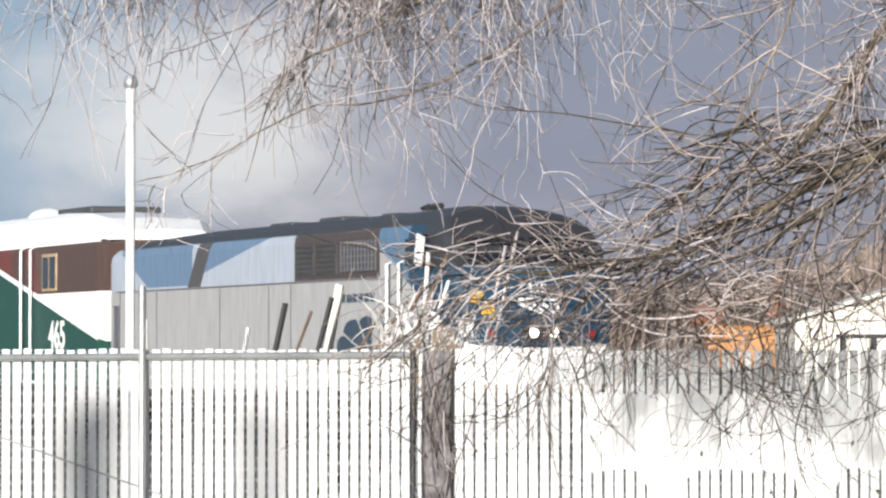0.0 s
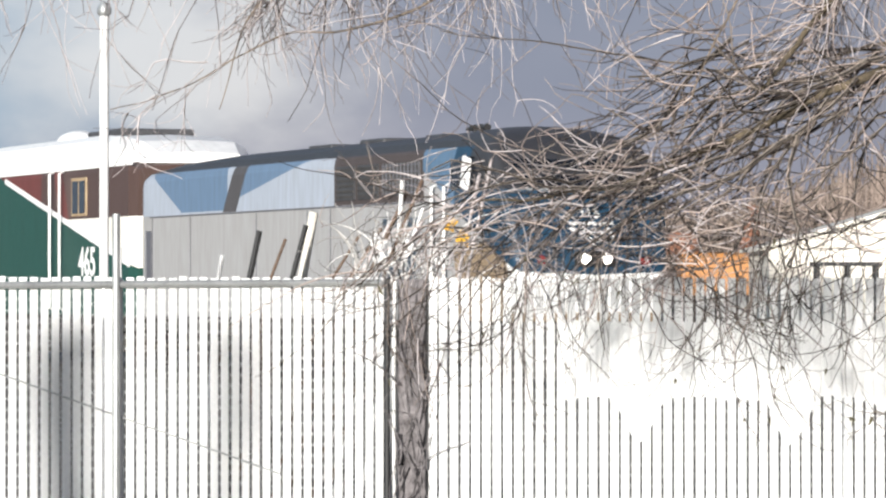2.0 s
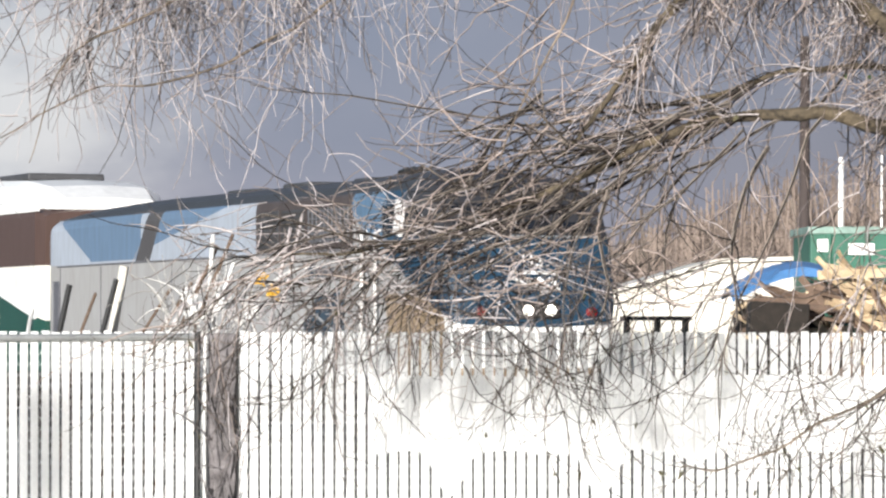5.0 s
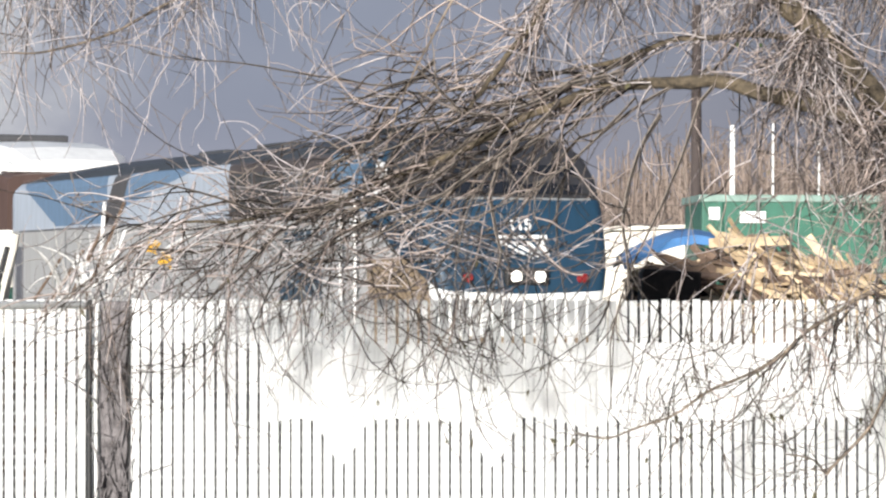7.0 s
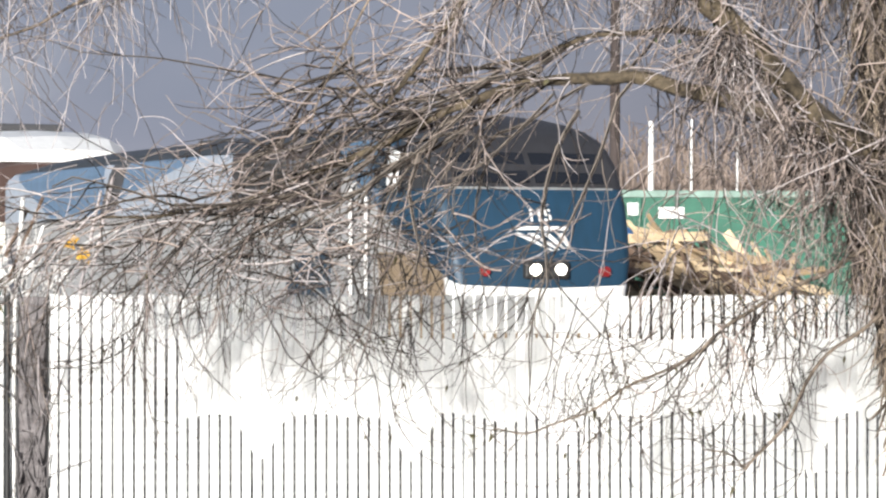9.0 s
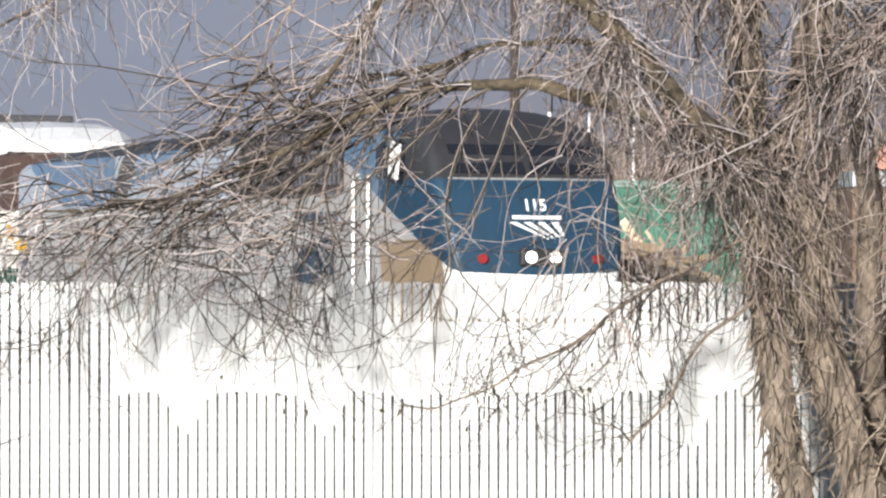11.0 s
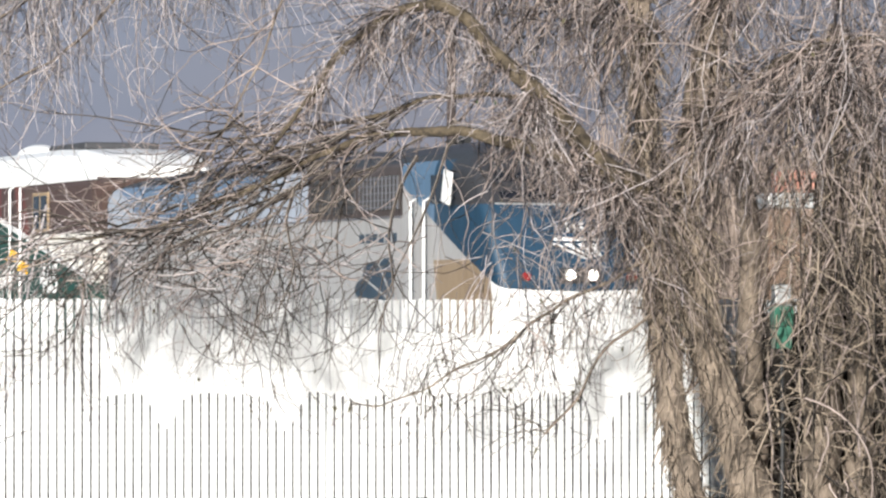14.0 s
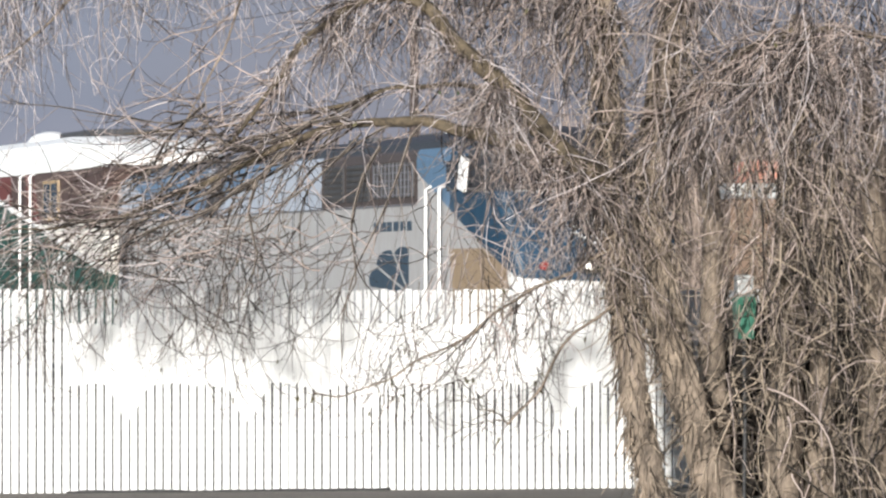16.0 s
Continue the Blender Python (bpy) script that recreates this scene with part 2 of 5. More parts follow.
M_OLDWOOD = material("weathered_wood", (0.15, 0.10, 0.07), 0.9, 0, 0.4, 4, 40, 0.4)
M_POLE = material("creosoted_pole", (0.055, 0.042, 0.038), 0.9, 0, 0.4, 6, 40, 0.4, stretch=(1, 1, 0.2))
M_GAP = material("grey_old_timber", (0.12, 0.105, 0.105), 0.9, 0, 0.6, 9, 50, 0.5, second=(0.24, 0.22, 0.22))
M_SHAG = material("dead_vine", (0.05, 0.038, 0.028), 0.85, 0, 0.8, 5, 50, 0.0, second=(0.40, 0.325, 0.245), spread=0.7)
M_LOW = material("dark_low_twig", (0.055, 0.042, 0.034), 0.8, 0, 0.5, 3, 40, 0.0, second=(0.15, 0.12, 0.10), spread=0.6)
M_BOUGH = material("dark_bough_bark", (0.035, 0.028, 0.024), 0.9, 0, 0.5, 8, 50, 0.0, second=(0.24, 0.20, 0.165), spread=0.5)
# twig colour raised to near white to stand for bright sun on it
M_LIT_TWIG = material("sunlit_twig", (0.60, 0.57, 0.53), 0.75, 0, 0.5, 5, 50, 0.0, second=(0.80, 0.78, 0.74), spread=0.5)
M_IVY = material("ivy_leaf", (0.07, 0.12, 0.03), 0.6, 0, 0.5, 9, 60, 0, spread=0.5)
# near-black brown for rotted wood, and for shade put inside the thicket
M_ROT_SHADE = material("rot_and_gap_shade", (0.022, 0.017, 0.013), 0.95, 0, 0.5, 6, 40, 0.4)
M_CONT = material("green_container_paint", (0.022, 0.125, 0.078), 0.5, 0, 0.3, 2, 30, 0.1)
M_CONTRIM = material("pale_green_paint", (0.22, 0.32, 0.27), 0.6, 0, 0.4, 3, 30, 0.1)
M_ORANGE = material("orange_machine_paint", (0.42, 0.18, 0.045), 0.5, 0, 0.35, 3, 30, 0.1)
M_TARP = material("blue_tarpaulin", (0.07, 0.19, 0.40), 0.4, 0, 0.3, 3, 30, 0.3)
M_BEIGE = material("pale_roof_sheet", (0.70, 0.66, 0.57), 0.55, 0, 0.15, 1, 20, 0.1)
M_RUST = material("rusty_steel", (0.22, 0.10, 0.06), 0.85, 0.2, 0.5, 5, 40, 0.3)
M_YELLOW = material("yellow_plastic", (0.75, 0.42, 0.04), 0.45, 0, 0.25, 8, 60, 0.1)
M_WOODS = material("bare_far_woods", (0.155, 0.118, 0.098), 0.95, 0, 0.45, 0.4, 6, 0, second=(0.25, 0.195, 0.16), spread=0.5)
M_BRICK = material("salmon_cladding", (0.52, 0.24, 0.17), 0.7, 0, 0.2, 3, 40, 0.2)
M_DARK = material("dark_metal", (0.03, 0.03, 0.03), 0.6, 0.3, 0.3, 5, 40)


# ---- building helpers ----
def part(name, bm, mat, parent=None, label="", smooth=False):
    me = bpy.data.meshes.new(name)
    bmesh.ops.recalc_face_normals(bm, faces=bm.faces)
    bm.to_mesh(me)
    bm.free()
    for mm in mat if isinstance(mat, (list, tuple)) else (mat,):
        me.materials.append(mm)
    if smooth:
        me.shade_smooth()
        me.set_sharp_from_angle(angle=radians(42))
    ob = new(name, me)
    ob.parent = parent
    if label:
        tagged(ob, label)
    return ob


def thing(name, label, category, group="", at=(0, 0, 0), kind=""):
    ob = tagged(new(name), label, category, group, kind)
    ob.location = at
    return ob


def box(bm, x0, x1, y0, y1, z0, z1, bevel=0.0, m=None):
    r = bmesh.ops.create_cube(bm, size=1, matrix=(m or Matrix()) @ Matrix.Translation(((x0 + x1) / 2, (y0 + y1) / 2, (z0 + z1) / 2)) @ Matrix.Diagonal((x1 - x0, y1 - y0, z1 - z0, 1)))
    if bevel:
        edges = {e for v in r["verts"] for e in v.link_edges}
        bmesh.ops.bevel(bm, geom=list(edges), offset=bevel, segments=2, affect="EDGES", profile=0.5)
    return bm


def tube(bm, pts, radii, sides=8, cap=True):
    """A round bar along pts; radii one number or one a point."""
    pts = [Vector(p) for p in pts]
    radii = [radii] * len(pts) if isinstance(radii, (int, float)) else radii
    rings = []
    for i, p in enumerate(pts):
        d = (pts[min(i + 1, len(pts) - 1)] - pts[max(i - 1, 0)]).normalized()
        side = d.cross(Vector((0, 1, 0)) if abs(d.y) < 0.9 else Vector((1, 0, 0))).normalized()
        up = d.cross(side)
        rings.append([bm.verts.new(p + (side * math.cos(a) + up * math.sin(a)) * radii[i]) for a in (2 * math.pi * k / sides for k in range(sides))])
    for r0, r1 in zip(rings, rings[1:]):
        for k in range(sides):
            bm.faces.new((r0[k], r0[(k + 1) % sides], r1[(k + 1) % sides], r1[k]))
    if cap:
        bm.faces.new(rings[0])
        bm.faces.new(rings[-1])
    return bm


def loft(bm, rings, cap=True):
    vs = [[bm.verts.new(p) for p in r] for r in rings]
    n = len(vs[0])
    for a, b in zip(vs, vs[1:]):
        for k in range(n):
            bm.faces.new((a[k], a[(k + 1) % n], b[(k + 1) % n], b[k]))
    if cap:
        bm.faces.new(vs[0])
        bm.faces.new(vs[-1])
    return bm


def disc(bm, centre, axis, r, depth, sides=20):
    c, a = Vector(centre), Vector(axis).normalized()
    return tube(bm, [c - a * depth / 2, c + a * depth / 2], r, sides)


def lettering(name, text, size, m, mat, parent, label=""):
    cu = bpy.data.curves.new(name, "FONT")
    cu.offset = size * 0.022
    cu.body, cu.size, cu.extrude, cu.align_x, cu.align_y = text, size, 0.004, "CENTER", "CENTER"
    tmp = bpy.data.objects.new(name + "_curve", cu)
    me = bpy.data.meshes.new_from_object(tmp)
    bpy.data.objects.remove(tmp)
    me.materials.clear()
    me.materials.append(mat)
    ob = new(name, me)
    ob.parent, ob.matrix_basis = parent, m
    if label:
        tagged(ob, label)
    return ob


def smooth_path(ctrl, n):
    """Catmull-Rom through control points, n samples a span."""
    c = [Vector(p) for p in ctrl]
    c = [c[0] * 2 - c[1]] + c + [c[-1] * 2 - c[-2]]
    out = []
    for i in range(1, len(c) - 2):
        for k in range(n):
            t = k / n
            out.append(0.5 * (2 * c[i] + (c[i + 1] - c[i - 1]) * t + (2 * c[i - 1] - 5 * c[i] + 4 * c[i + 1] - c[i + 2]) * t * t + (3 * c[i] - 3 * c[i + 1] + c[i + 2] - c[i - 1]) * t ** 3))
    out.append(c[-2])
    return out


# ---- ground and distance ----
def build_ground():
    bm = bmesh.new()
    bmesh.ops.create_grid(bm, x_segments=60, y_segments=60, size=1500)
    for v in bm.verts:
        d = max(0, v.co.y - 120)
        v.co.z = min(6, d * 0.02) + noise.noise(v.co * 0.01) * min(1.5, d * 0.01)
    tagged(part("ground", bm, M_GROUND, smooth=True), "brown gravel yard and open ground", "ground", kind="structure")


def build_woods():
    """Bare woods on the rise beyond the yard: thousands of thin leafless stems and sprays."""
    rng = random.Random(5)
    verts, faces = [], []

    def blade(p, q, w):
        i = len(verts)
        verts.extend([(p[0] - w, p[1], p[2]), (p[0] + w, p[1], p[2]), (q[0] + w * 0.4, q[1], q[2]), (q[0] - w * 0.4, q[1], q[2]), (p[0], p[1] + w, p[2]), (q[0], q[1] + w * 0.4, q[2])])
        faces.extend([(i, i + 1, i + 2, i + 3), (i + 1, i + 4, i + 5, i + 2), (i + 4, i, i + 3, i + 5)])

    for _ in range(5000):
        y = rng.uniform(190, 250)
        x = rng.uniform(-30, 75)
        z0 = (y - 120) * 0.02 - 0.5
        h = rng.uniform(3.4, 5.4) * (1.0 + 0.30 * noise.noise(Vector((x * 0.11, y * 0.05, 0)))) * (0.9 + 0.95 * min(1, max(0, (x - 16) / 18)))
        lean = rng.uniform(-0.1, 0.1) * h
        blade((x, y, z0), (x + lean, y, z0 + h), 0.07)
        for _ in range(11):
            t = rng.uniform(0.15, 0.97)
            a, ln = rng.uniform(-1, 1), rng.uniform(0.4, 1.5)
            p = (x + lean * t, y, z0 + h * t)
            blade(p, (p[0] + a * ln, y + rng.uniform(-0.6, 0.6), p[2] + ln * rng.uniform(0.1, 0.9)), 0.035)
    me = bpy.data.meshes.new("far_woods")
    me.from_pydata(verts, [], faces)
    me.materials.append(M_WOODS)
    tagged(new("far_woods", me), "brown leafless woods along the far rise", "woods", kind="stuff")
    bm = bmesh.new()
    for i in range(140):
        x, y = rng.uniform(-35, 80), rng.uniform(252, 262)
        h = rng.uniform(3.6, 4.5) * (0.9 + 0.95 * min(1, max(0, (x - 16) / 18)))
        mtx = Matrix.Translation((x, y, 2.2)) @ Matrix.Diagonal((rng.uniform(2, 4), 2, h, 1))
        bmesh.ops.create_icosphere(bm, subdivisions=2, radius=1, matrix=mtx)
    for v in bm.verts:
        v.co += Vector(noise.noise_vector(v.co * 0.9)) * 0.5
    tagged(part("far_scrub", bm, M_WOODS), "dense brown scrub behind the leafless woods", "scrub", kind="stuff")


# ---- fence ----
PITCH = 0.0764
FENCE_TOP = 1.83


def fence_y(x):
    """Plan of the fence line: a kink at the gap."""
    return 30.0 + (0.34 * x if x < 0 else 0.05 * max(0, x - 0.33))


def build_fence():
    rng = random.Random(11)
    fence = thing("slatted_fence", "white vinyl-slatted chain-link fence, about head height", "fence")
    # slats share three meshes with uneven tops
    meshes = []
    for k in range(6):
        bm = bmesh.new()
        half = 0.0272 if k < 3 else 0.0292
        box(bm, -half, half, -0.004, 0.004, 0.0, FENCE_TOP + (0.0, 0.006, -0.006)[k % 3], 0.002)
        me = bpy.data.meshes.new("slat")
        bm.to_mesh(me)
        bm.free()
        me.materials.append(M_SLAT)
        meshes.append(me)
    x = -4.6
    while x < 10.4:
        if not -0.02 < x < 0.33:
            ob = new("slat", meshes[rng.randrange(3) + (3 if x > 0 else 0)])
            ob.parent = fence
            ang = math.atan(0.34) if x < 0 else math.atan(0.05)
            ob.matrix_basis = pose(x, fence_y(x), 0, 0, rng.uniform(-0.12, 0.12), math.degrees(ang))
        x += PITCH * (0.947 if x < 0 else 1.0)
    # top rail and brace in front of the near panels
    bm = bmesh.new()
    tube(bm, [(-4.7, fence_y(-4.7) - 0.04, FENCE_TOP - 0.075), (-0.03, fence_y(-0.03) - 0.04, FENCE_TOP - 0.035)], 0.026, 10)
    part("top_rail", bm, M_GALV, fence, "grey galvanised top rail", True)
    bm = bmesh.new()
    tube(bm, [(-1.87, fence_y(-1.87) - 0.06, 0.0), (-1.87, fence_y(-1.87) - 0.06, 2.27)], 0.027, 10)
    part("line_post", bm, M_GALV, fence, "grey galvanised post with open top", True)
    bm = bmesh.new()
    tube(bm, [(-3.1, fence_y(-3.1) - 0.03, 1.33), (-0.75, fence_y(-0.75) - 0.03, 0.45)], 0.006, 6)
    part("brace_rod", bm, M_GALV, fence, "thin diagonal brace rod", True)
    for xp in (3.3, 6.6, 9.9):
        bm = bmesh.new()
        tube(bm, [(xp, fence_y(xp) + 0.06, 0), (xp, fence_y(xp) + 0.06, FENCE_TOP - 0.03)], 0.03, 8)
        part("line_post", bm, M_GALV, fence, "", True)
    # the gap between two runs: two dark end posts and a weathered timber between
    for xp, r in ((0.012, 0.02), (0.312, 0.026)):
        bm = bmesh.new()
        tube(bm, [(xp, fence_y(xp) + 0.02, 0), (xp, fence_y(xp) + 0.02, FENCE_TOP)], r, 10)
        part("end_post", bm, M_DARK, fence, "dark end post", True)
    bm = bmesh.new()
    tube(bm, [(0.065, 29.98, 0), (0.06, 29.97, 1.0), (0.065, 29.98, 1.8)], 0.012, 8)
    part("tie_pipe", bm, M_WHITE, fence, "thin pale pipe", True)
    bm = bmesh.new()
    box(bm, 0.09, 0.285, 30.04, 30.2, 0, 1.82, 0.01)
    part("gap_timber", bm, M_GAP, fence, "dark weathered timber in the gap")
    # torn black edging along the foot of the long run
    bm = bmesh.new()
    ring = []
    for k in range(41):
        x = 1.25 + 2.95 * k / 40
        top = 0.020 + 0.018 * noise.noise(Vector((x * 2.2, 3, 0))) + 0.012 * noise.noise(Vector((x * 9, 3, 0)))
        y = fence_y(x) - 0.10
        ring.append([(x, y - 0.02, 0), (x, y - 0.02, top), (x, y + 0.02, top + 0.004), (x, y + 0.02, 0)])
    loft(bm, ring)
    part("foot_edging", bm, M_DARK, fence, "torn black edging strip")
    # chain-link wires, both diagonals
    bm = bmesh.new()
    for side, x0, x1 in ((0, -4.6, -0.02), (1, 0.34, 10.3)):
        k = x0 - FENCE_TOP
        while k < x1:
            for flip in (0, 1):
                a, b = max(x0, k), min(x1, k + FENCE_TOP)
                if b - a > 0.05:
                    za, zb = (a - k), (b - k)
                    if flip:
                        za, zb = FENCE_TOP - za, FENCE_TOP - zb
                    w = 0.0009 if side == 0 else 0.0006
                    p, q = Vector((a, fence_y(a) - 0.008, za)), Vector((b, fence_y(b) - 0.008, zb))
                    n = Vector((w, 0, w if flip else -w))
                    f4 = [bm.verts.new(c) for c in (p - n, p + n, q + n, q - n)]
                    g4 = [bm.verts.new(c + Vector((0, -0.002, 0))) for c in (p, q)]
                    bm.faces.new((f4[0], g4[0], g4[1], f4[3]))
                    bm.faces.new((g4[0], f4[1], f4[2], g4[1]))
            k += PITCH
    tagged(part("chain_link_mesh", bm, M_SLAT, fence, "thin white-coated wire mesh"), kind="stuff")
    # white sheet added behind the slats on the long run, standing in for glare
    bm = bmesh.new()
    n = 110
    lo = [Vector((1.25 + 8.5 * k / n, fence_y(1.25 + 8.5 * k / n) + 0.012, 0.97 - 0.9 * max(0.0, noise.noise(Vector((k * 0.21, 2, 0))) - 0.02) + 0.06 * noise.noise(Vector((k * 1.3, 4, 0))))) for k in range(n + 1)]
    hi = [Vector((p.x, p.y, 1.52 + 0.02 * noise.noise(Vector((p.x * 2, 9, 0))))) for p in lo]
    for k in range(n):
        bm.faces.new([bm.verts.new(v) for v in (lo[k], lo[k + 1], hi[k + 1], hi[k])])
    bmesh.ops.remove_doubles(bm, verts=bm.verts, dist=0.0005)
    bmesh.ops.solidify(bm, geom=bm.faces[:], thickness=0.003)
    part("backing_sheet", bm, M_SLAT, fence, "white sheet standing in for glare over the slat gaps")


# ---- train ----
def body_ring(x, hw, z0, ze, zr):
    """Cross-section of a car body: straight sides, rounded eaves, shallow arched roof."""
    pts = [(x, -hw, z0), (x, -hw, (z0 + ze) / 2), (x, -hw, ze - 0.12), (x, -hw * 0.985, ze)]
    for k in range(1, 8):
        a = math.pi * k / 8
        pts.append((x, -hw * 0.97 * math.cos(a), ze + (zr - ze) * math.sin(a) ** 0.8))
    pts += [(x, hw * 0.985, ze), (x, hw, ze - 0.12), (x, hw, (z0 + ze) / 2), (x, hw, z0)]
    return pts


def nose_outline(xf, hw, xb, z, corner=0.55, n=7, back=None):
    """Plan of the nose at one height: rounded front corners, slightly crowned front, sides flaring to the cab."""
    hb = hw if back is None else back
    pts = [(xb, -hb, z)]
    for k in range(n + 1):
        a = math.pi / 2 * k / n
        pts.append((xf - corner + corner * math.sin(a) - 0.10, -hw + corner - corner * math.cos(a), z))
    pts.append((xf, 0, z))
    for k in range(n + 1):
        a = math.pi / 2 * (1 - k / n)
        pts.append((xf - corner + corner * math.sin(a) - 0.10, hw - corner + corner * math.cos(a), z))
    pts.append((xb, hb, z))
    return pts


def add_bogie(parent, x):
    bm = bmesh.new()
    for y in (-1.02, 1.02):
        box(bm, x - 1.9, x + 1.9, y - 0.08, y + 0.08, 0.45, 0.75, 0.03)
        for dx in (-1.4, 1.4):
            box(bm, x + dx - 0.2, x + dx + 0.2, y - 0.12, y + 0.12, 0.35, 0.65, 0.03)
    bogie = part("bogie", bm, M_STEEL, parent, "dark steel bogie frame")
    for dx in (-1.4, 1.4):
        bm = bmesh.new()
        for y in (-0.75, 0.75):
            disc(bm, (0, y, 0), (0, 1, 0), 0.5, 0.13, 24)
        tube(bm, [(0, -0.75, 0), (0, 0.75, 0)], 0.09, 10)
        w = part("wheelset", bm, M_WHEEL, bogie, "steel wheelset")
        w.location = (x + dx, 0, 0.5)
        WHEELS.append(w)


WHEELS = []


def build_lead():
    loco = thing("diesel_locomotive", "silver and navy-nosed passenger diesel locomotive, headlights lit", "locomotive", "locomotives of the train")
    L = 20.8
    bm = bmesh.new()
    rings = [body_ring(-L, 1.48, 1.15, 4.0, 4.22), body_ring(-L + 0.25, 1.52, 1.15, 4.05, 4.30), body_ring(-L + 1.6, 1.52, 1.15, 4.1, 4.42)]
    rings += [body_ring(-x, 1.52, 1.15, 4.12, 4.50) for x in (16, 12, 8, 5)] + [body_ring(-2.6, 1.52, 1.15, 4.05, 4.54)]
    loft(bm, rings)
    part("body", bm, M_LEAD, loco, "silver side with pale blue upper band and black roof")
    bm = bmesh.new()
    prof = [(1.15, -0.05, 1.30), (1.5, 0.0, 1.34), (1.78, 0.03, 1.36), (2.0, 0.03, 1.40), (2.3, 0.0, 1.45), (2.7, -0.14, 1.50), (3.1, -0.28, 1.52), (3.36, -0.38, 1.52), (3.40, -0.42, 1.52), (3.7, -0.58, 1.52),
            (3.95, -0.80, 1.48), (4.1, -0.95, 1.43), (4.25, -1.2, 1.30), (4.36, -1.45, 1.10), (4.45, -1.75, 0.84), (4.51, -2.1, 0.50), (4.53, -2.35, 0.28)]
    rings = []
    for z, xf, hw in prof:
        rise = min(1.0, max(0.0, (z - 4.05) / 0.49)) ** 1.25
        back = 1.52 if z < 4.0 else 1.48 * math.sqrt(1 - rise * rise)
        rings.append(nose_outline(xf, min(hw, back), -2.62, z, min(0.20, hw * 0.6), back=back))
    loft(bm, rings)
    nose = part("nose", bm, M_LEAD, loco, "navy blue sloping nose with white chin stripe", True)
    # windscreen: two dark panes set into the raked face
    for y0, y1 in ((-1.18, -0.05), (0.05, 1.18)):
        bm = bmesh.new()
        q = [(-0.45 - 0.08 * abs(y0), y0, 3.46), (-0.45 - 0.08 * abs(y1), y1, 3.46), (-0.745 - 0.08 * abs(y1), y1, 3.90), (-0.745 - 0.08 * abs(y0), y0, 3.90)]
        out = Vector((0.86, 0, 0.5)) * 0.02
        loft(bm, [[Vector(p) - out for p in q], [Vector(p) + out for p in q]])
        part("windscreen", bm, M_GLASS, nose, "dark raked windscreen pane")
    # sill line under the windscreen
    bm = bmesh.new()
    tube(bm, [(-0.51, -1.30, 3.38), (-0.46, -0.8, 3.38), (-0.39, 0, 3.38), (-0.46, 0.8, 3.38), (-0.51, 1.30, 3.38)], 0.022, 6)
    part("nose_rail", bm, M_GALV, nose, "thin grey sill strip", True)
    # headlights in a recessed black panel
    bm = bmesh.new()
    box(bm, -0.05, 0.07, -0.36, 0.36, 2.07, 2.33, 0.04)
    panel = part("headlight_panel", bm, M_DARK, nose, "black headlight housing")
    for y in (-0.17, 0.17):
        bm = bmesh.new()
        disc(bm, (0.08, y * 1.17, 2.205), (1, 0, 0.12), 0.086, 0.05)
        part("headlight", bm, M_LAMP, panel, "lit round headlight")
    for y in (-0.95, 0.95):
        bm = bmesh.new()
        disc(bm, (-0.03, y, 2.18), (1, 0.25 * y, 0.1), 0.075, 0.10)
        part("marker_light", bm, M_RED, nose, "red marker light")
    # fleet number and the winged white emblem
    face = Matrix.Translation((-0.225, 0, 2.98)) @ Euler((radians(68), 0, radians(90)), "XYZ").to_matrix().to_4x4()
    lettering("number", "115", 0.26, face, M_WHITE, nose, "white fleet number")
    slope = Euler((0, radians(-21.6), 0)).to_matrix().to_4x4()
    bm = bmesh.new()
    box(bm, 0, 0.012, -0.40, 0.42, -0.03, 0.03, 0.003, Matrix.Translation((-0.165, 0, 2.80)) @ slope)
    part("emblem_bar", bm, M_WHITE, nose, "white lettering band")
    for k in range(4):
        bm = bmesh.new()
        ya, yb = -0.46 + 0.23 * k, -0.37 + 0.23 * k
        q = [Vector((0, ya, 0.10)), Vector((0, yb + 0.02, 0.11)), Vector((0, 0.15 + 0.09 * k, -0.17 + 0.02 * k)), Vector((0, 0.12 + 0.085 * k, -0.17 + 0.02 * k))]
        loft(bm, [q, [v + Vector((0.012, 0, 0)) for v in q]])
        part("emblem_stripe", bm, M_WHITE, nose, "white wing emblem stripe").matrix_basis = Matrix.Translation((-0.10, 0, 2.63)) @ slope
    # pilot plough and coupler
    bm = bmesh.new()
    loft(bm, [nose_outline(0.0, 1.35, -1.2, 1.15, 0.5), nose_outline(0.15, 1.3, -1.0, 0.6, 0.5), nose_outline(0.2, 1.2, -0.8, 0.2, 0.5)])
    part("pilot", bm, M_STEEL, loco, "dark steel pilot plough")
    bm = bmesh.new()
    box(bm, 0.05, 0.6, -0.12, 0.12, 0.75, 1.0, 0.04)
    box(bm, 0.45, 0.7, -0.2, 0.2, 0.7, 1.05, 0.05)
    part("coupler", bm, M_STEEL, loco, "steel knuckle coupler")
    # cab side: door recess with white grab rails, mirror, side window
    for s in (3.44, 2.84):
        bm = bmesh.new()
        tube(bm, [(-s, -1.52, 3.52), (-s, -1.62, 3.48), (-s, -1.62, 1.5), (-s, -1.52, 1.45)], 0.028, 8)
        part("grab_rail", bm, M_WHITE, loco, "white vertical grab rail", True)
    bm = bmesh.new()
    box(bm, -1.69, -1.37, -1.76, -1.70, 3.40, 3.96, 0.02, Matrix.Translation((-1.53, 0, 3.68)) @ Euler((0, radians(14), 0)).to_matrix().to_4x4() @ Matrix.Translation((1.53, 0, -3.68)))
    mirror = part("side_mirror", bm, M_WHITE, loco, "tall white side mirror")
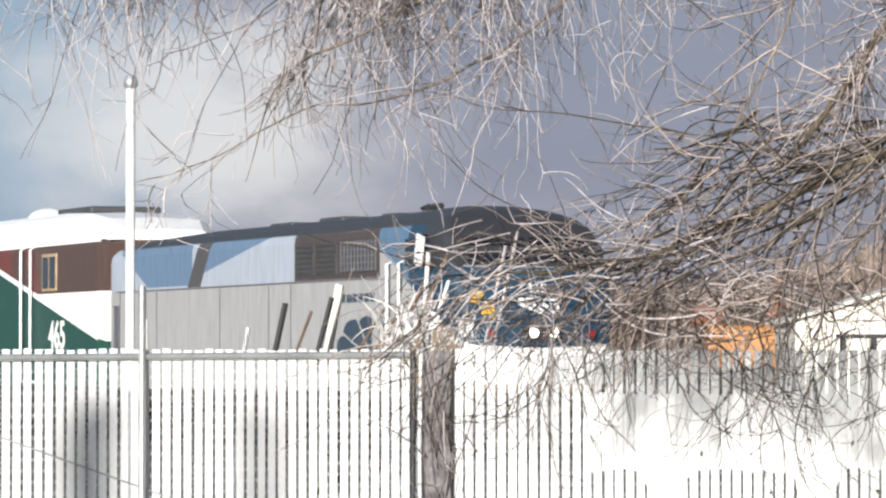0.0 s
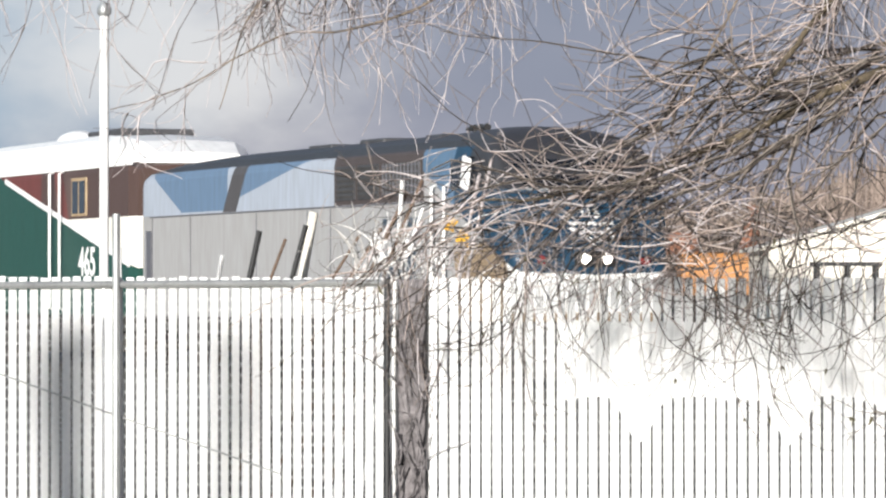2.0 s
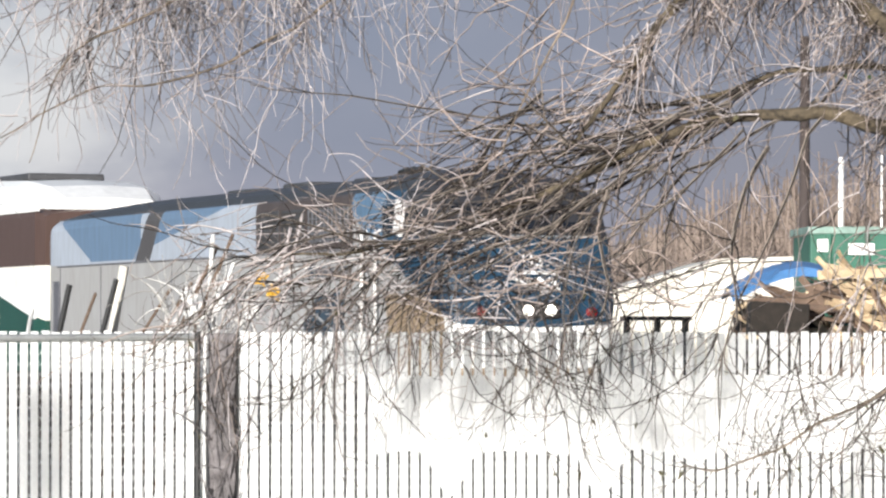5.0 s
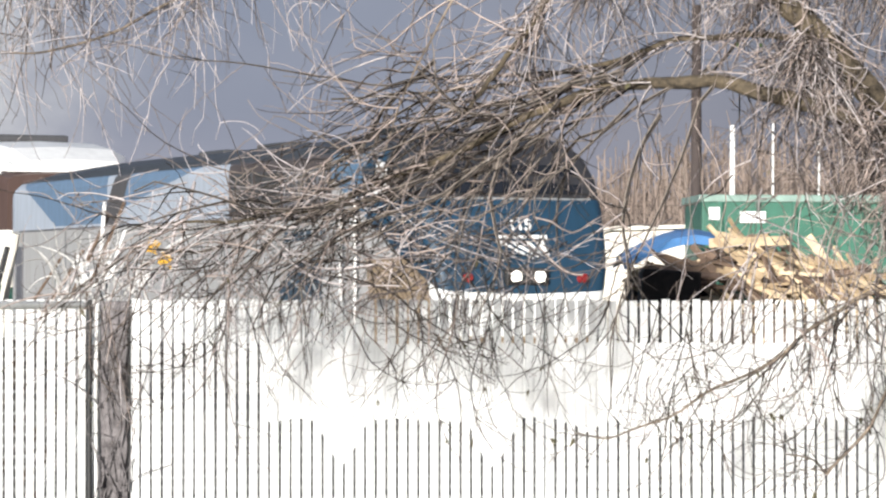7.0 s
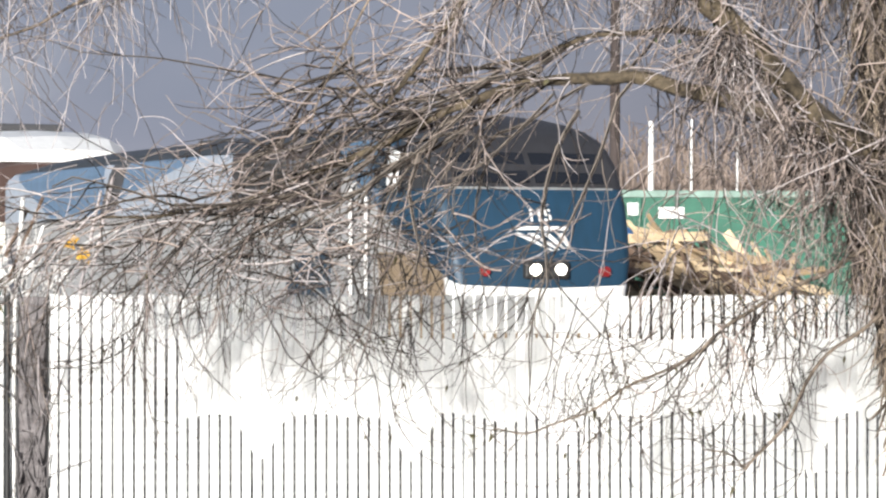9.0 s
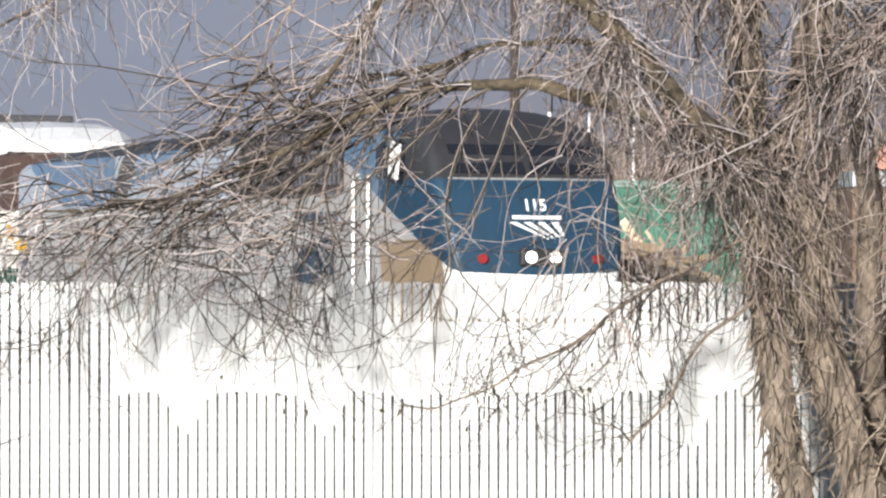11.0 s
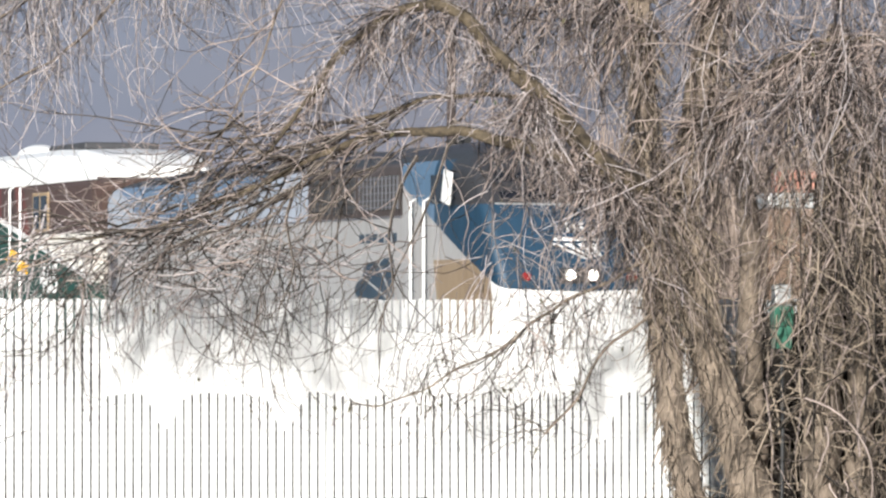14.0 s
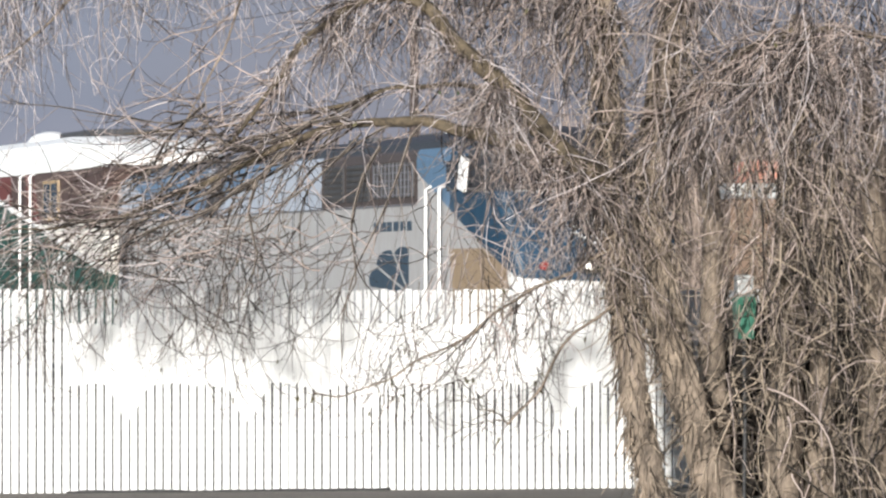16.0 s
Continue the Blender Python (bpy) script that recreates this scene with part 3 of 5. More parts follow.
    for z in (3.5, 3.95):
        bm = bmesh.new()
        tube(bm, [(-1.75, -1.45, z), (-1.56, -1.71, z)], 0.015, 6)
        part("mirror_arm", bm, M_DARK, mirror, "", True)
    bm = bmesh.new()
    box(bm, -2.75, -2.25, -1.53, -1.50, 3.42, 3.92, 0.03)
    part("side_window", bm, M_GLASS, loco, "dark cab side window")
    # louvred engine-room intakes behind the cab
    bm = bmesh.new()
    box(bm, -6.08, -4.2, -1.535, -1.515, 3.37, 3.97, 0.01)
    grille = part("intake_grille", bm, M_STEEL, loco, "dark intake with pale lattice")
    for k in range(11):
        bm = bmesh.new()
        xg = -6.05 + 0.182 * k
        box(bm, xg - 0.018, xg + 0.018, -1.56, -1.535, 3.38, 3.96)
        part("grille_bar", bm, M_GREYBAR, grille)
    for k in range(5):
        bm = bmesh.new()
        zg = 3.42 + 0.125 * k
        box(bm, -6.07, -4.21, -1.552, -1.537, zg - 0.014, zg + 0.014)
        part("grille_bar", bm, M_GREYBAR, grille)
    for xa, xb in ((-8.55, -7.55), (-7.4, -6.3)):
        bm = bmesh.new()
        box(bm, xa, xb, -1.54, -1.515, 3.34, 3.98, 0.015)
        dk = part("intake_panel", bm, M_BLACK, loco, "black intake panel")
        for k in range(6):
            bm = bmesh.new()
            zk = 3.41 + k * 0.1
            box(bm, xa + 0.04, xb - 0.04, -1.56, -1.54, zk - 0.02, zk + 0.02)
            part("louvre", bm, M_STEEL, dk)
    # the maker-neutral name band and swoosh emblem
    for k, w in enumerate((0.23, 0.27, 0.22, 0.22, 0.23, 0.2)):
        bm = bmesh.new()
        xk = -6.1 + 0.315 * k
        box(bm, xk, xk + w, -1.528, -1.520, 2.81, 2.97)
        part("name_bar", bm, M_NAVY, loco)
    for a0, a1, reach in ((91, 113, 0.82), (116, 142, 0.90), (145, 170, 0.86)):
        bm = bmesh.new()
        inner, outer = [], []
        for j in range(9):
            t = j / 8
            ang, lead_in = radians(a0 + (a1 - a0) * t), radians(a0 + (a1 - a0) * (0.35 + 0.3 * t))
            bow = reach * (0.93 + 0.07 * math.sin(math.pi * t))
            outer.append(Vector((-4.42 + 2.35 * bow * math.cos(ang), -1.522, 1.74 + bow * math.sin(ang))))
            inner.append(Vector((-4.42 + 2.35 * 0.12 * math.cos(lead_in), -1.522, 1.74 + 0.12 * math.sin(lead_in))))
        loft(bm, [[p, q, q + Vector((0, -0.006, 0)), p + Vector((0, -0.006, 0))] for p, q in zip(inner, outer)])
        part("emblem_stripe", bm, M_NAVY, loco, "dark fanned emblem stripe")
    # roof gear
    for x0, x1, w, h in ((-12.2, -10.9, 0.8, 0.01), (-9.3, -8.0, 0.8, 0.03), (-6.4, -5.6, 0.6, 0.02)):
        bm = bmesh.new()
        box(bm, x0, x1, -w, w, 4.40, 4.49 + h, 0.04)
        part("roof_fan_housing", bm, M_BLACK, loco, "low black roof housing")
    for xh in (-4.7, -4.4, -4.1):
        bm = bmesh.new()
        tube(bm, [(xh, -0.4, 4.38), (xh, -0.4, 4.56)], 0.02, 6)
        tube(bm, [(xh - 0.1, -0.4, 4.56), (xh, -0.4, 4.57), (xh + 0.28, -0.4, 4.57)], [0.03, 0.04, 0.07], 8)
        part("horn", bm, M_DARK, loco, "black roof horn", True)
    # long louvre line under the roof edge and panel seams
    bm = bmesh.new()
    box(bm, -20.2, -4.1, -1.535, -1.51, 3.225, 3.255)
    part("belt_strip", bm, M_GREYBAR, loco, "grey belt strip")
    for xs in (-20.0, -17.4, -13.2, -10.2, -8.9):
        bm = bmesh.new()
        box(bm, xs - 0.015, xs + 0.015, -1.53, -1.51, 1.3, 3.2)
        part("panel_seam", bm, M_GREYBAR, loco)
    bm = bmesh.new()
    box(bm, -20.45, -20.05, -1.54, -1.5, 1.6, 2.95, 0.04)
    part("rear_door", bm, M_GREYBAR, loco, "dark narrow rear door")
    bm = bmesh.new()
    box(bm, -L + 0.4, -0.6, -1.35, 1.35, 0.8, 1.15, 0.05)
    box(bm, -13.2, -7.6, -1.3, 1.3, 0.3, 0.9, 0.08)
    part("underframe", bm, M_STEEL, loco, "dark underframe and tank")
    add_bogie(loco, -4.0)
    add_bogie(loco, -17.0)
    return loco


def build_rear():
    loco = thing("diesel_locomotive", "green, cream and maroon diesel locomotive with white roof fairing", "locomotive", "locomotives of the train")
    L = 17.5
    bm = bmesh.new()
    rings = [body_ring(-0.0, 1.42, 1.15, 4.30, 4.42), body_ring(-0.4, 1.52, 1.15, 4.42, 4.52)]
    rings += [body_ring(-x, 1.52, 1.15, 4.42, 4.55) for x in (3, 7, 11, 15)] + [body_ring(-L, 1.5, 1.15, 4.3, 4.4)]
    loft(bm, rings)
    part("body", bm, M_REAR, loco, "cream body with green sweep and maroon window band")
    # white roof fairing, tapering at the end
    bm = bmesh.new()
    fr = []
    for x, hw, z1 in ((-0.15, 1.2, 4.70), (-0.9, 1.40, 4.98), (-2.2, 1.46, 5.14), (-4, 1.48, 5.20), (-12, 1.48, 5.20), (-16.5, 1.40, 5.1)):
        fr.append([(x, -hw - 0.05, 4.45), (x, -hw - 0.05, 4.55), (x, -hw * 0.93, z1 - 0.18), (x, -hw * 0.75, z1 - 0.04), (x, 0, z1), (x, hw * 0.75, z1 - 0.04), (x, hw * 0.93, z1 - 0.18), (x, hw + 0.05, 4.55), (x, hw + 0.05, 4.45)])
    loft(bm, fr)
    part("roof_fairing", bm, M_WHITE, loco, "white rounded roof fairing", False)
    bm = bmesh.new()
    box(bm, -5.6, -2.9, -0.9, 0.8, 5.14, 5.30, 0.05)
    part("roof_fan_housing", bm, M_BLACK, loco, "black low roof housing")
    bm = bmesh.new()
    bmesh.ops.create_uvsphere(bm, u_segments=16, v_segments=10, radius=1, matrix=Matrix.Translation((-7.6, -0.5, 5.12)) @ Matrix.Diagonal((0.85, 0.5, 0.30, 1)))
    part("roof_dome", bm, M_WHITE, loco, "low white roof dome", True)
    bm = bmesh.new()
    box(bm, -17.4, -0.1, -1.54, -1.51, 4.40, 4.46)
    part("roof_seam", bm, M_WHITE, loco)
    # side windows with tan surrounds in the maroon band
    for xa in (-4.7,):
        bm = bmesh.new()
        box(bm, xa, xa + 1.2, -1.545, -1.51, 3.36, 4.22, 0.02)
        fr = part("window_frame", bm, M_WOOD, loco, "tan window frame")
        for k in range(2):
            bm = bmesh.new()
            box(bm, xa + 0.1 + 0.55 * k, xa + 0.55 + 0.55 * k, -1.555, -1.544, 3.42, 4.15, 0.01)
            part("pane", bm, M_GLASS, fr)
    for s in (5.35, 6.15, 12.4):
        bm = bmesh.new()
        tube(bm, [(-s, -1.52, 4.4), (-s, -1.63, 4.35), (-s, -1.63, 1.3), (-s, -1.52, 1.25)], 0.03, 8)
        part("grab_rail", bm, M_WHITE, loco, "white vertical grab rail", True)
    # white edge of the green sweep
    bm = bmesh.new()
    box(bm, -5.1, 5.1, -0.008, 0.008, -0.06, 0.06, 0, Matrix.Translation((-5.3, -1.528, 3.28)) @ Euler((0, math.atan(0.204), 0)).to_matrix().to_4x4())
    part("sweep_stripe", bm, M_WHITE, loco, "white stripe edging the green sweep")
    lettering("number", "465", 0.88, Matrix.Translation((-3.50, -1.528, 2.31)) @ Euler((radians(90), 0, 0)).to_matrix().to_4x4(), M_WHITE, loco, "white fleet number")
    bm = bmesh.new()
    box(bm, -17.2, -0.3, -1.35, 1.35, 0.8, 1.15, 0.05)
    box(bm, -11, -6, -1.3, 1.3, 0.3, 0.9, 0.08)
    box(bm, -0.2, 0.75, -0.15, 0.15, 0.75, 1.0, 0.04)
    part("underframe", bm, M_STEEL, loco, "dark underframe and coupler")
    add_bogie(loco, -3.6)
    add_bogie(loco, -13.9)
    return loco


# ---- willow ----
def whips(name, seeds, mat, parent, label, sides=3):
    """Many thin tapering shoots in one mesh. seeds: (points array n x 3, start radius, end radius)."""
    verts, faces = [], []
    for pts, r0, r1 in seeds:
        n = len(pts)
        d = np.gradient(pts, axis=0)
        d /= np.linalg.norm(d, axis=1)[:, None] + 1e-9
        ref = np.where(np.abs(d[:, 1:2]) < 0.9, np.array([[0.0, 1.0, 0.0]]), np.array([[1.0, 0.0, 0.0]]))
        u = np.cross(d, ref)
        u /= np.linalg.norm(u, axis=1)[:, None] + 1e-9
        w = np.cross(d, u)
        r = np.linspace(r0, r1, n)[:, None]
        base = len(verts)
        ring = np.stack([pts + r * (u * math.cos(a) + w * math.sin(a)) for a in (2 * math.pi * k / sides for k in range(sides))], 1)
        verts.extend(map(tuple, ring.reshape(-1, 3)))
        for i in range(n - 1):
            for k in range(sides):
                a, b = base + i * sides + k, base + i * sides + (k + 1) % sides
                faces.append((a, b, b + sides, a + sides))
    me = bpy.data.meshes.new(name)
    me.from_pydata(verts, [], faces)
    me.materials.append(mat)
    me.shade_smooth()
    ob = new(name, me)
    ob.parent = parent
    return tagged(ob, label, kind="stuff")


def shoot(rng, start, heading, length, droop, wobble=0.10, steps=10):
    """One shoot: leaves along heading, bends under its weight, wanders and kinks."""
    p, d = np.array(start, float), np.array(heading, float)
    d /= np.linalg.norm(d)
    pts, step = [p.copy()], length / steps
    drift = rng.normal(0, 1, 3)
    for _ in range(steps):
        drift = 0.7 * drift + 0.7 * rng.normal(0, 1, 3)
        kink = rng.normal(0, 0.30, 3) if rng.random() < 0.18 else 0
        d = d + np.array([0, 0, -droop]) * step + drift * wobble * 2.2 * step ** 0.5 + kink
        d /= np.linalg.norm(d)
        p = p + d * step
        pts.append(p.copy())
    return np.array(pts)


def frond(rng, start, lean, length, curl, steps=14):
    """One hanging shoot that falls, then hooks outward and up at its tip."""
    p, a, y = np.array(start, float), lean, rng.normal(0, 0.15)
    pts, step = [p.copy()], length / steps
    for k in range(steps):
        a += curl * step * (0.35 + 1.4 * k / steps) + rng.normal(0, 0.13)
        p = p + np.array([math.sin(a), y, -math.cos(a)]) * step
        pts.append(p.copy())
    return np.array(pts)


def along(path, t):
    """Point at t in 0..1 on a polyline."""
    f = t * (len(path) - 1)
    i = min(int(f), len(path) - 2)
    return np.array(path[i].lerp(path[i + 1], f - i))


def offshoots(rng, pts, r, seeds, count, lmin, lmax, drop, spread=0.6):
    for _ in range(count):
        i = rng.integers(2, len(pts) - 1)
        d = pts[i] - pts[i - 1]
        d = d / (np.linalg.norm(d) + 1e-9) + rng.normal(0, spread, 3)
        seeds.append((shoot(rng, pts[i], d, rng.uniform(lmin, lmax), drop, 0.22, 7), r * 0.6, r * 0.3))


def build_tree():
    rng = np.random.default_rng(3)
    tree = thing("weeping_willow", "leafless weeping willow with twin mossy stems and hanging tan twigs", "tree")
    Y = 27.5
    stems = [
        ([(6.22, Y, -0.05), (6.06, Y, 0.3), (5.90, Y, 1.32), (5.80, Y, 2.2), (5.74, Y, 2.95), (5.66, Y, 4.35), (5.6, Y, 6.2)], (0.125, 0.085)),
        ([(6.82, Y + 0.15, -0.05), (6.63, Y + 0.15, 0.3), (6.31, Y + 0.1, 1.32), (6.13, Y + 0.1, 2.2), (6.15, Y + 0.1, 2.95), (6.32, Y, 4.35), (6.5, Y + 0.2, 6.5)], (0.165, 0.12)),
    ]
    spines = []
    for ctrl, (r0, r1) in stems:
        path = smooth_path(ctrl, 16)
        spines.append(path)
        bm = bmesh.new()
        tube(bm, path, [r0 + (r1 - r0) * i / (len(path) - 1) for i in range(len(path))], 22)
        for v in bm.verts:
            v.co += Vector(noise.noise_vector(Vector((v.co.x * 7, v.co.y * 7, v.co.z * 3)))) * 0.05 + Vector(noise.noise_vector(v.co * 16)) * 0.022
        part("trunk", bm, M_BARK, tree, "rough grey-brown trunk stem", True)
    limbs = [
        ([(5.75, Y - 0.05, 2.70), (5.31, Y - 0.35, 2.95), (4.80, Y - 0.5, 3.47), (4.38, Y - 0.5, 3.84), (4.1, Y - 0.5, 4.16), (3.78, Y - 0.45, 4.28), (3.4, Y - 0.4, 4.16), (3.03, Y - 0.2, 3.84), (2.66, Y - 0.3, 3.32), (2.32, Y - 0.3, 2.93)], 0.105, 0.010),
        ([(5.8, Y, 2.55), (5.4, Y - 0.1, 2.80), (4.8, Y - 0.5, 3.06), (4.39, Y - 0.55, 3.15), (4.02, Y - 0.5, 3.22), (3.65, Y - 0.4, 3.22), (3.28, Y - 0.2, 3.17), (2.88, Y - 0.25, 3.02), (2.32, Y - 0.3, 2.75), (1.8, Y - 0.3, 2.53), (1.25, Y - 0.3, 2.36), (0.5, Y - 0.3, 2.3)], 0.074, 0.006),
        ([(5.66, Y, 4.3), (5.0, Y + 0.3, 5.0), (4.0, Y + 0.4, 5.3), (2.8, Y + 0.3, 5.2), (1.6, Y + 0.2, 4.9), (0.4, Y, 4.5), (-0.8, Y, 4.2)], 0.07, 0.010),
        ([(5.64, Y, 4.8), (4.6, Y - 0.6, 5.6), (3.0, Y - 0.9, 5.8), (1.0, Y - 0.9, 5.6), (-1.2, Y - 0.8, 5.1), (-3.0, Y - 0.8, 4.7)], 0.08, 0.010),
        ([(6.32, Y, 4.4), (7.0, Y - 0.4, 5.3), (8.0, Y - 0.5, 5.4), (9.6, Y - 0.5, 5.0)], 0.08, 0.015),
        ([(6.17, Y, 3.2), (6.9, Y - 0.5, 3.9), (7.7, Y - 0.7, 4.0), (8.9, Y - 0.8, 3.7)], 0.055, 0.012),
        ([(4.8, Y - 0.5, 3.47), (4.1, Y - 0.1, 3.55), (3.2, Y + 0.2, 3.35), (2.4, Y + 0.2, 3.2), (1.6, Y + 0.1, 3.12)], 0.026, 0.006),
        ([(5.85, Y - 0.1, 1.75), (5.72, Y - 0.3, 1.68), (5.28, Y - 0.4, 1.39), (5.06, Y - 0.5, 1.02), (4.80, Y - 0.5, 0.72), (4.76, Y - 0.5, 0.685), (4.68, Y - 0.5, 0.76), (4.50, Y - 0.5, 0.80)], 0.016, 0.005),
        ([(5.8, Y - 0.1, 2.2), (5.3, Y - 0.2, 1.95), (4.76, Y - 0.3, 1.68), (4.39, Y - 0.4, 1.39), (4.02, Y - 0.4, 1.24), (3.71, Y - 0.4, 1.05), (3.36, Y - 0.4, 0.91), (3.14, Y - 0.4, 0.93)], 0.018, 0.004),
        ([(0.9, Y, 4.62), (0.25, Y - 0.1, 4.2), (-0.2, Y - 0.2, 3.94), (-0.64, Y - 0.2, 3.72), (-0.86, Y - 0.2, 3.53), (-0.97, Y - 0.2, 3.24), (-1.08, Y - 0.2, 2.9)], 0.016, 0.003),
        ([(1.5, Y, 4.75), (0.9, Y, 4.0), (0.3, Y - 0.1, 3.62), (-0.2, Y - 0.1, 3.42), (-0.7, Y - 0.1, 3.38), (-1.3, Y - 0.1, 3.05), (-1.8, Y, 2.92)], 0.014, 0.003),
        ([(3.0, Y, 5.1), (2.6, Y - 0.4, 4.4), (2.35, Y - 0.5, 3.8), (2.05, Y - 0.5, 3.2), (1.85, Y - 0.5, 2.6)], 0.014, 0.004),
    ]
    paths = []
    for ctrl, r0, r1 in limbs:
        path = smooth_path(ctrl, 8)
        for k in range(1, len(path)):
            path[k] += Vector(noise.noise_vector(path[k] * 3.0)) * 0.035
        paths.append(path)
        bm = bmesh.new()
        n = len(path)
        tube(bm, path, [(r0 + (r1 - r0) * (i / (n - 1)) ** 0.85) * (1 + 0.18 * noise.noise(path[i] * 11)) for i in range(n)], 9)
        for v in bm.verts:
            v.co += Vector(noise.noise_vector(v.co * 14)) * 0.12 * r0
        part("limb", bm, M_MOSS if r0 > 0.02 else M_BARK, tree, "mossy arching limb" if r0 > 0.02 else "thin crooked branch", True)

    # loose plates of bark along both stems
    plates = []
    for which, count, r in ((0, 260, 0.105), (1, 330, 0.14)):
        for _ in range(count):
            a = rng.uniform(math.pi, 2 * math.pi)
            p = along(spines[which], rng.uniform(0.02, 0.9)) + r * np.array([math.cos(a), math.sin(a), 0]) * rng.uniform(0.95, 1.2)
            w = rng.uniform(0.007, 0.02)
            plates.append((shoot(rng, p, [rng.normal(-0.1, 0.15), rng.normal(0, 0.12), -1.0], rng.uniform(0.1, 0.34), 0.3, 0.10, 6), w, w * 0.4))
    whips("loose_bark", plates, M_BARK, tree, "shaggy plates of loose bark", 5)

    pale, brown, low, shag, boughs = [], [], [], [], []
    # dark boughs that fan down and left from the limb ends
    for k in range(36):
        steep = k % 5 > 3
        p = along(paths[1 if rng.random() < 0.7 else 6], rng.uniform(0.40, 0.75) if steep else rng.uniform(0.34, 0.92)) + rng.normal(0, 0.13, 3)
        r = rng.uniform(0.009, 0.018)
        h = [-0.62, rng.uniform(-0.3, 0.3), rng.uniform(-1.05, -0.65)] if steep else [-0.86, rng.uniform(-0.3, 0.3), rng.uniform(-0.72, -0.30)]
        s = shoot(rng, p, h, rng.uniform(0.9, 1.7) if steep else rng.uniform(1.2, 2.4), rng.uniform(-0.2, 0.2), 0.075, 16)
        bm = bmesh.new()
        tube(bm, [Vector(c) for c in s], [r * (1 - 0.7 * q / 16) * (1 + 0.15 * noise.noise(Vector(s[q]) * 20)) for q in range(17)], 6)
        part("bough", bm, M_BOUGH, tree, "dark crooked bough", True)
        offshoots(rng, s, r * 0.75, boughs, 6, 0.3, 0.9, 0.25, 0.32)
        offshoots(rng, s, r * 0.6, brown, 3, 0.3, 1.1, 0.35, 0.34)
    # sprays off the left-reaching limbs: sweep out, then sag
    for pi, count, t0 in ((0, 36, 0.45), (1, 40, 0.44), (6, 26, 0.2), (11, 20, 0.3)):
        for _ in range(count):
            p = along(paths[pi], rng.uniform(t0, 1.0))
            h = np.array([-1.0, rng.uniform(-0.5, 0.5), rng.uniform(-0.8, 0.15)])
            r = rng.uniform(0.005, 0.0092)
            s = shoot(rng, p, h, rng.uniform(0.5, 1.7), rng.uniform(0.1, 1.0), 0.13, 13)
            (brown if rng.random() < 0.7 else pale).append((s, r, r * 0.35))
            offshoots(rng, s, r, brown, 3, 0.15, 0.6, 0.6)
    # a low mat of twigs across the top of the fence
    for _ in range(75):
        p = np.array([rng.uniform(0.0, 4.4), Y + rng.uniform(-0.6, 0.3), rng.normal(2.25, 0.18)])
        r = rng.uniform(0.0045, 0.0085)
        s = shoot(rng, p, [rng.choice([-1.0, -1.0, -1.0, 0.7]), rng.uniform(-0.4, 0.4), rng.uniform(-0.6, 0.1)], rng.uniform(0.6, 1.6), rng.uniform(-0.1, 0.6), 0.13, 13)
        (brown if rng.random() < 0.4 else pale).append((s, r, r * 0.35))
        offshoots(rng, s, r, brown if rng.random() < 0.5 else pale, 2, 0.15, 0.5, 0.5)

    for _ in range(85):
        p = np.array([rng.uniform(0.2, 2.4), Y + rng.uniform(-0.7, 0.2), rng.uniform(1.9, 2.7)])
        r = rng.uniform(0.0045, 0.0085)
        s = shoot(rng, p, [rng.choice([-1.0, -0.8, -0.8, 0.6]), rng.uniform(-0.4, 0.4), rng.uniform(-0.9, 0.2)], rng.uniform(0.4, 1.1), rng.uniform(-0.2, 0.9), 0.16, 12)
        (pale if rng.random() < 0.75 else brown).append((s, r, r * 0.35))
        offshoots(rng, s, r, pale if rng.random() < 0.5 else brown, 2, 0.12, 0.45, 0.5)

    # a knot of brown twigs where the lowest limb thins out
    for _ in range(45):
        p = np.array([1.9 + rng.normal(0, 0.45), Y + rng.uniform(-0.6, 0.2), rng.normal(2.2, 0.17)])
        r = rng.uniform(0.0045, 0.010)
        s = shoot(rng, p, [rng.choice([-1.0, -1.0, 0.8]), rng.uniform(-0.3, 0.3), rng.uniform(-0.5, 0.35)], rng.uniform(0.4, 1.2), rng.uniform(-0.5, 0.5), 0.15, 12)
        (brown if rng.random() < 0.7 else pale).append((s, r, r * 0.35))

    # tassels that hang from above: clusters share a starting point and a lean
    def tassels(pi, count, t0, t1, lmin, lmax, many, mixed=0.1):
        for _ in range(count):
            p = along(paths[pi], rng.uniform(t0, t1))
            lean = np.array([rng.uniform(-0.75, 0.15), rng.uniform(-0.4, 0.4), rng.uniform(-0.9, -0.2)])
            top = rng.uniform(lmin, lmax)
            for _ in range(rng.integers(many // 2, many + 1)):
                r = rng.uniform(0.0042, 0.0075) if mixed < 0.6 else 0.0042 + 0.007 * rng.random() ** 2
                s = shoot(rng, p + rng.normal(0, 0.05, 3), lean + rng.normal(0, 0.25, 3), top * rng.uniform(0.55, 1.1), rng.uniform(0.5, 1.7), 0.17, 14)
                dest = brown if rng.random() < mixed else pale
                dest.append((s, r, r * 0.4))
                offshoots(rng, s, r, dest, 3, 0.1, 0.45, 0.9)

    tassels(2, 115, 0.25, 1.0, 0.7, 1.8, 8, 0.15)
    tassels(3, 125, 0.25, 1.0, 0.9, 2.3, 8, 0.1)
    tassels(0, 40, 0.20, 0.85, 0.4, 1.3, 8, 0.55)
    tassels(9, 7, 0.2, 1.0, 0.3, 0.7, 4)
    tassels(10, 9, 0.2, 1.0, 0.3, 0.8, 4)
    # curtains round and right of the stems
    tassels(4, 92, 0.0, 1.0, 0.8, 2.8, 9, 0.7)
    tassels(5, 78, 0.0, 1.0, 0.8, 2.0, 9, 0.8)
    tassels(2, 80, 0.0, 0.32, 0.8, 2.3, 9, 0.75)
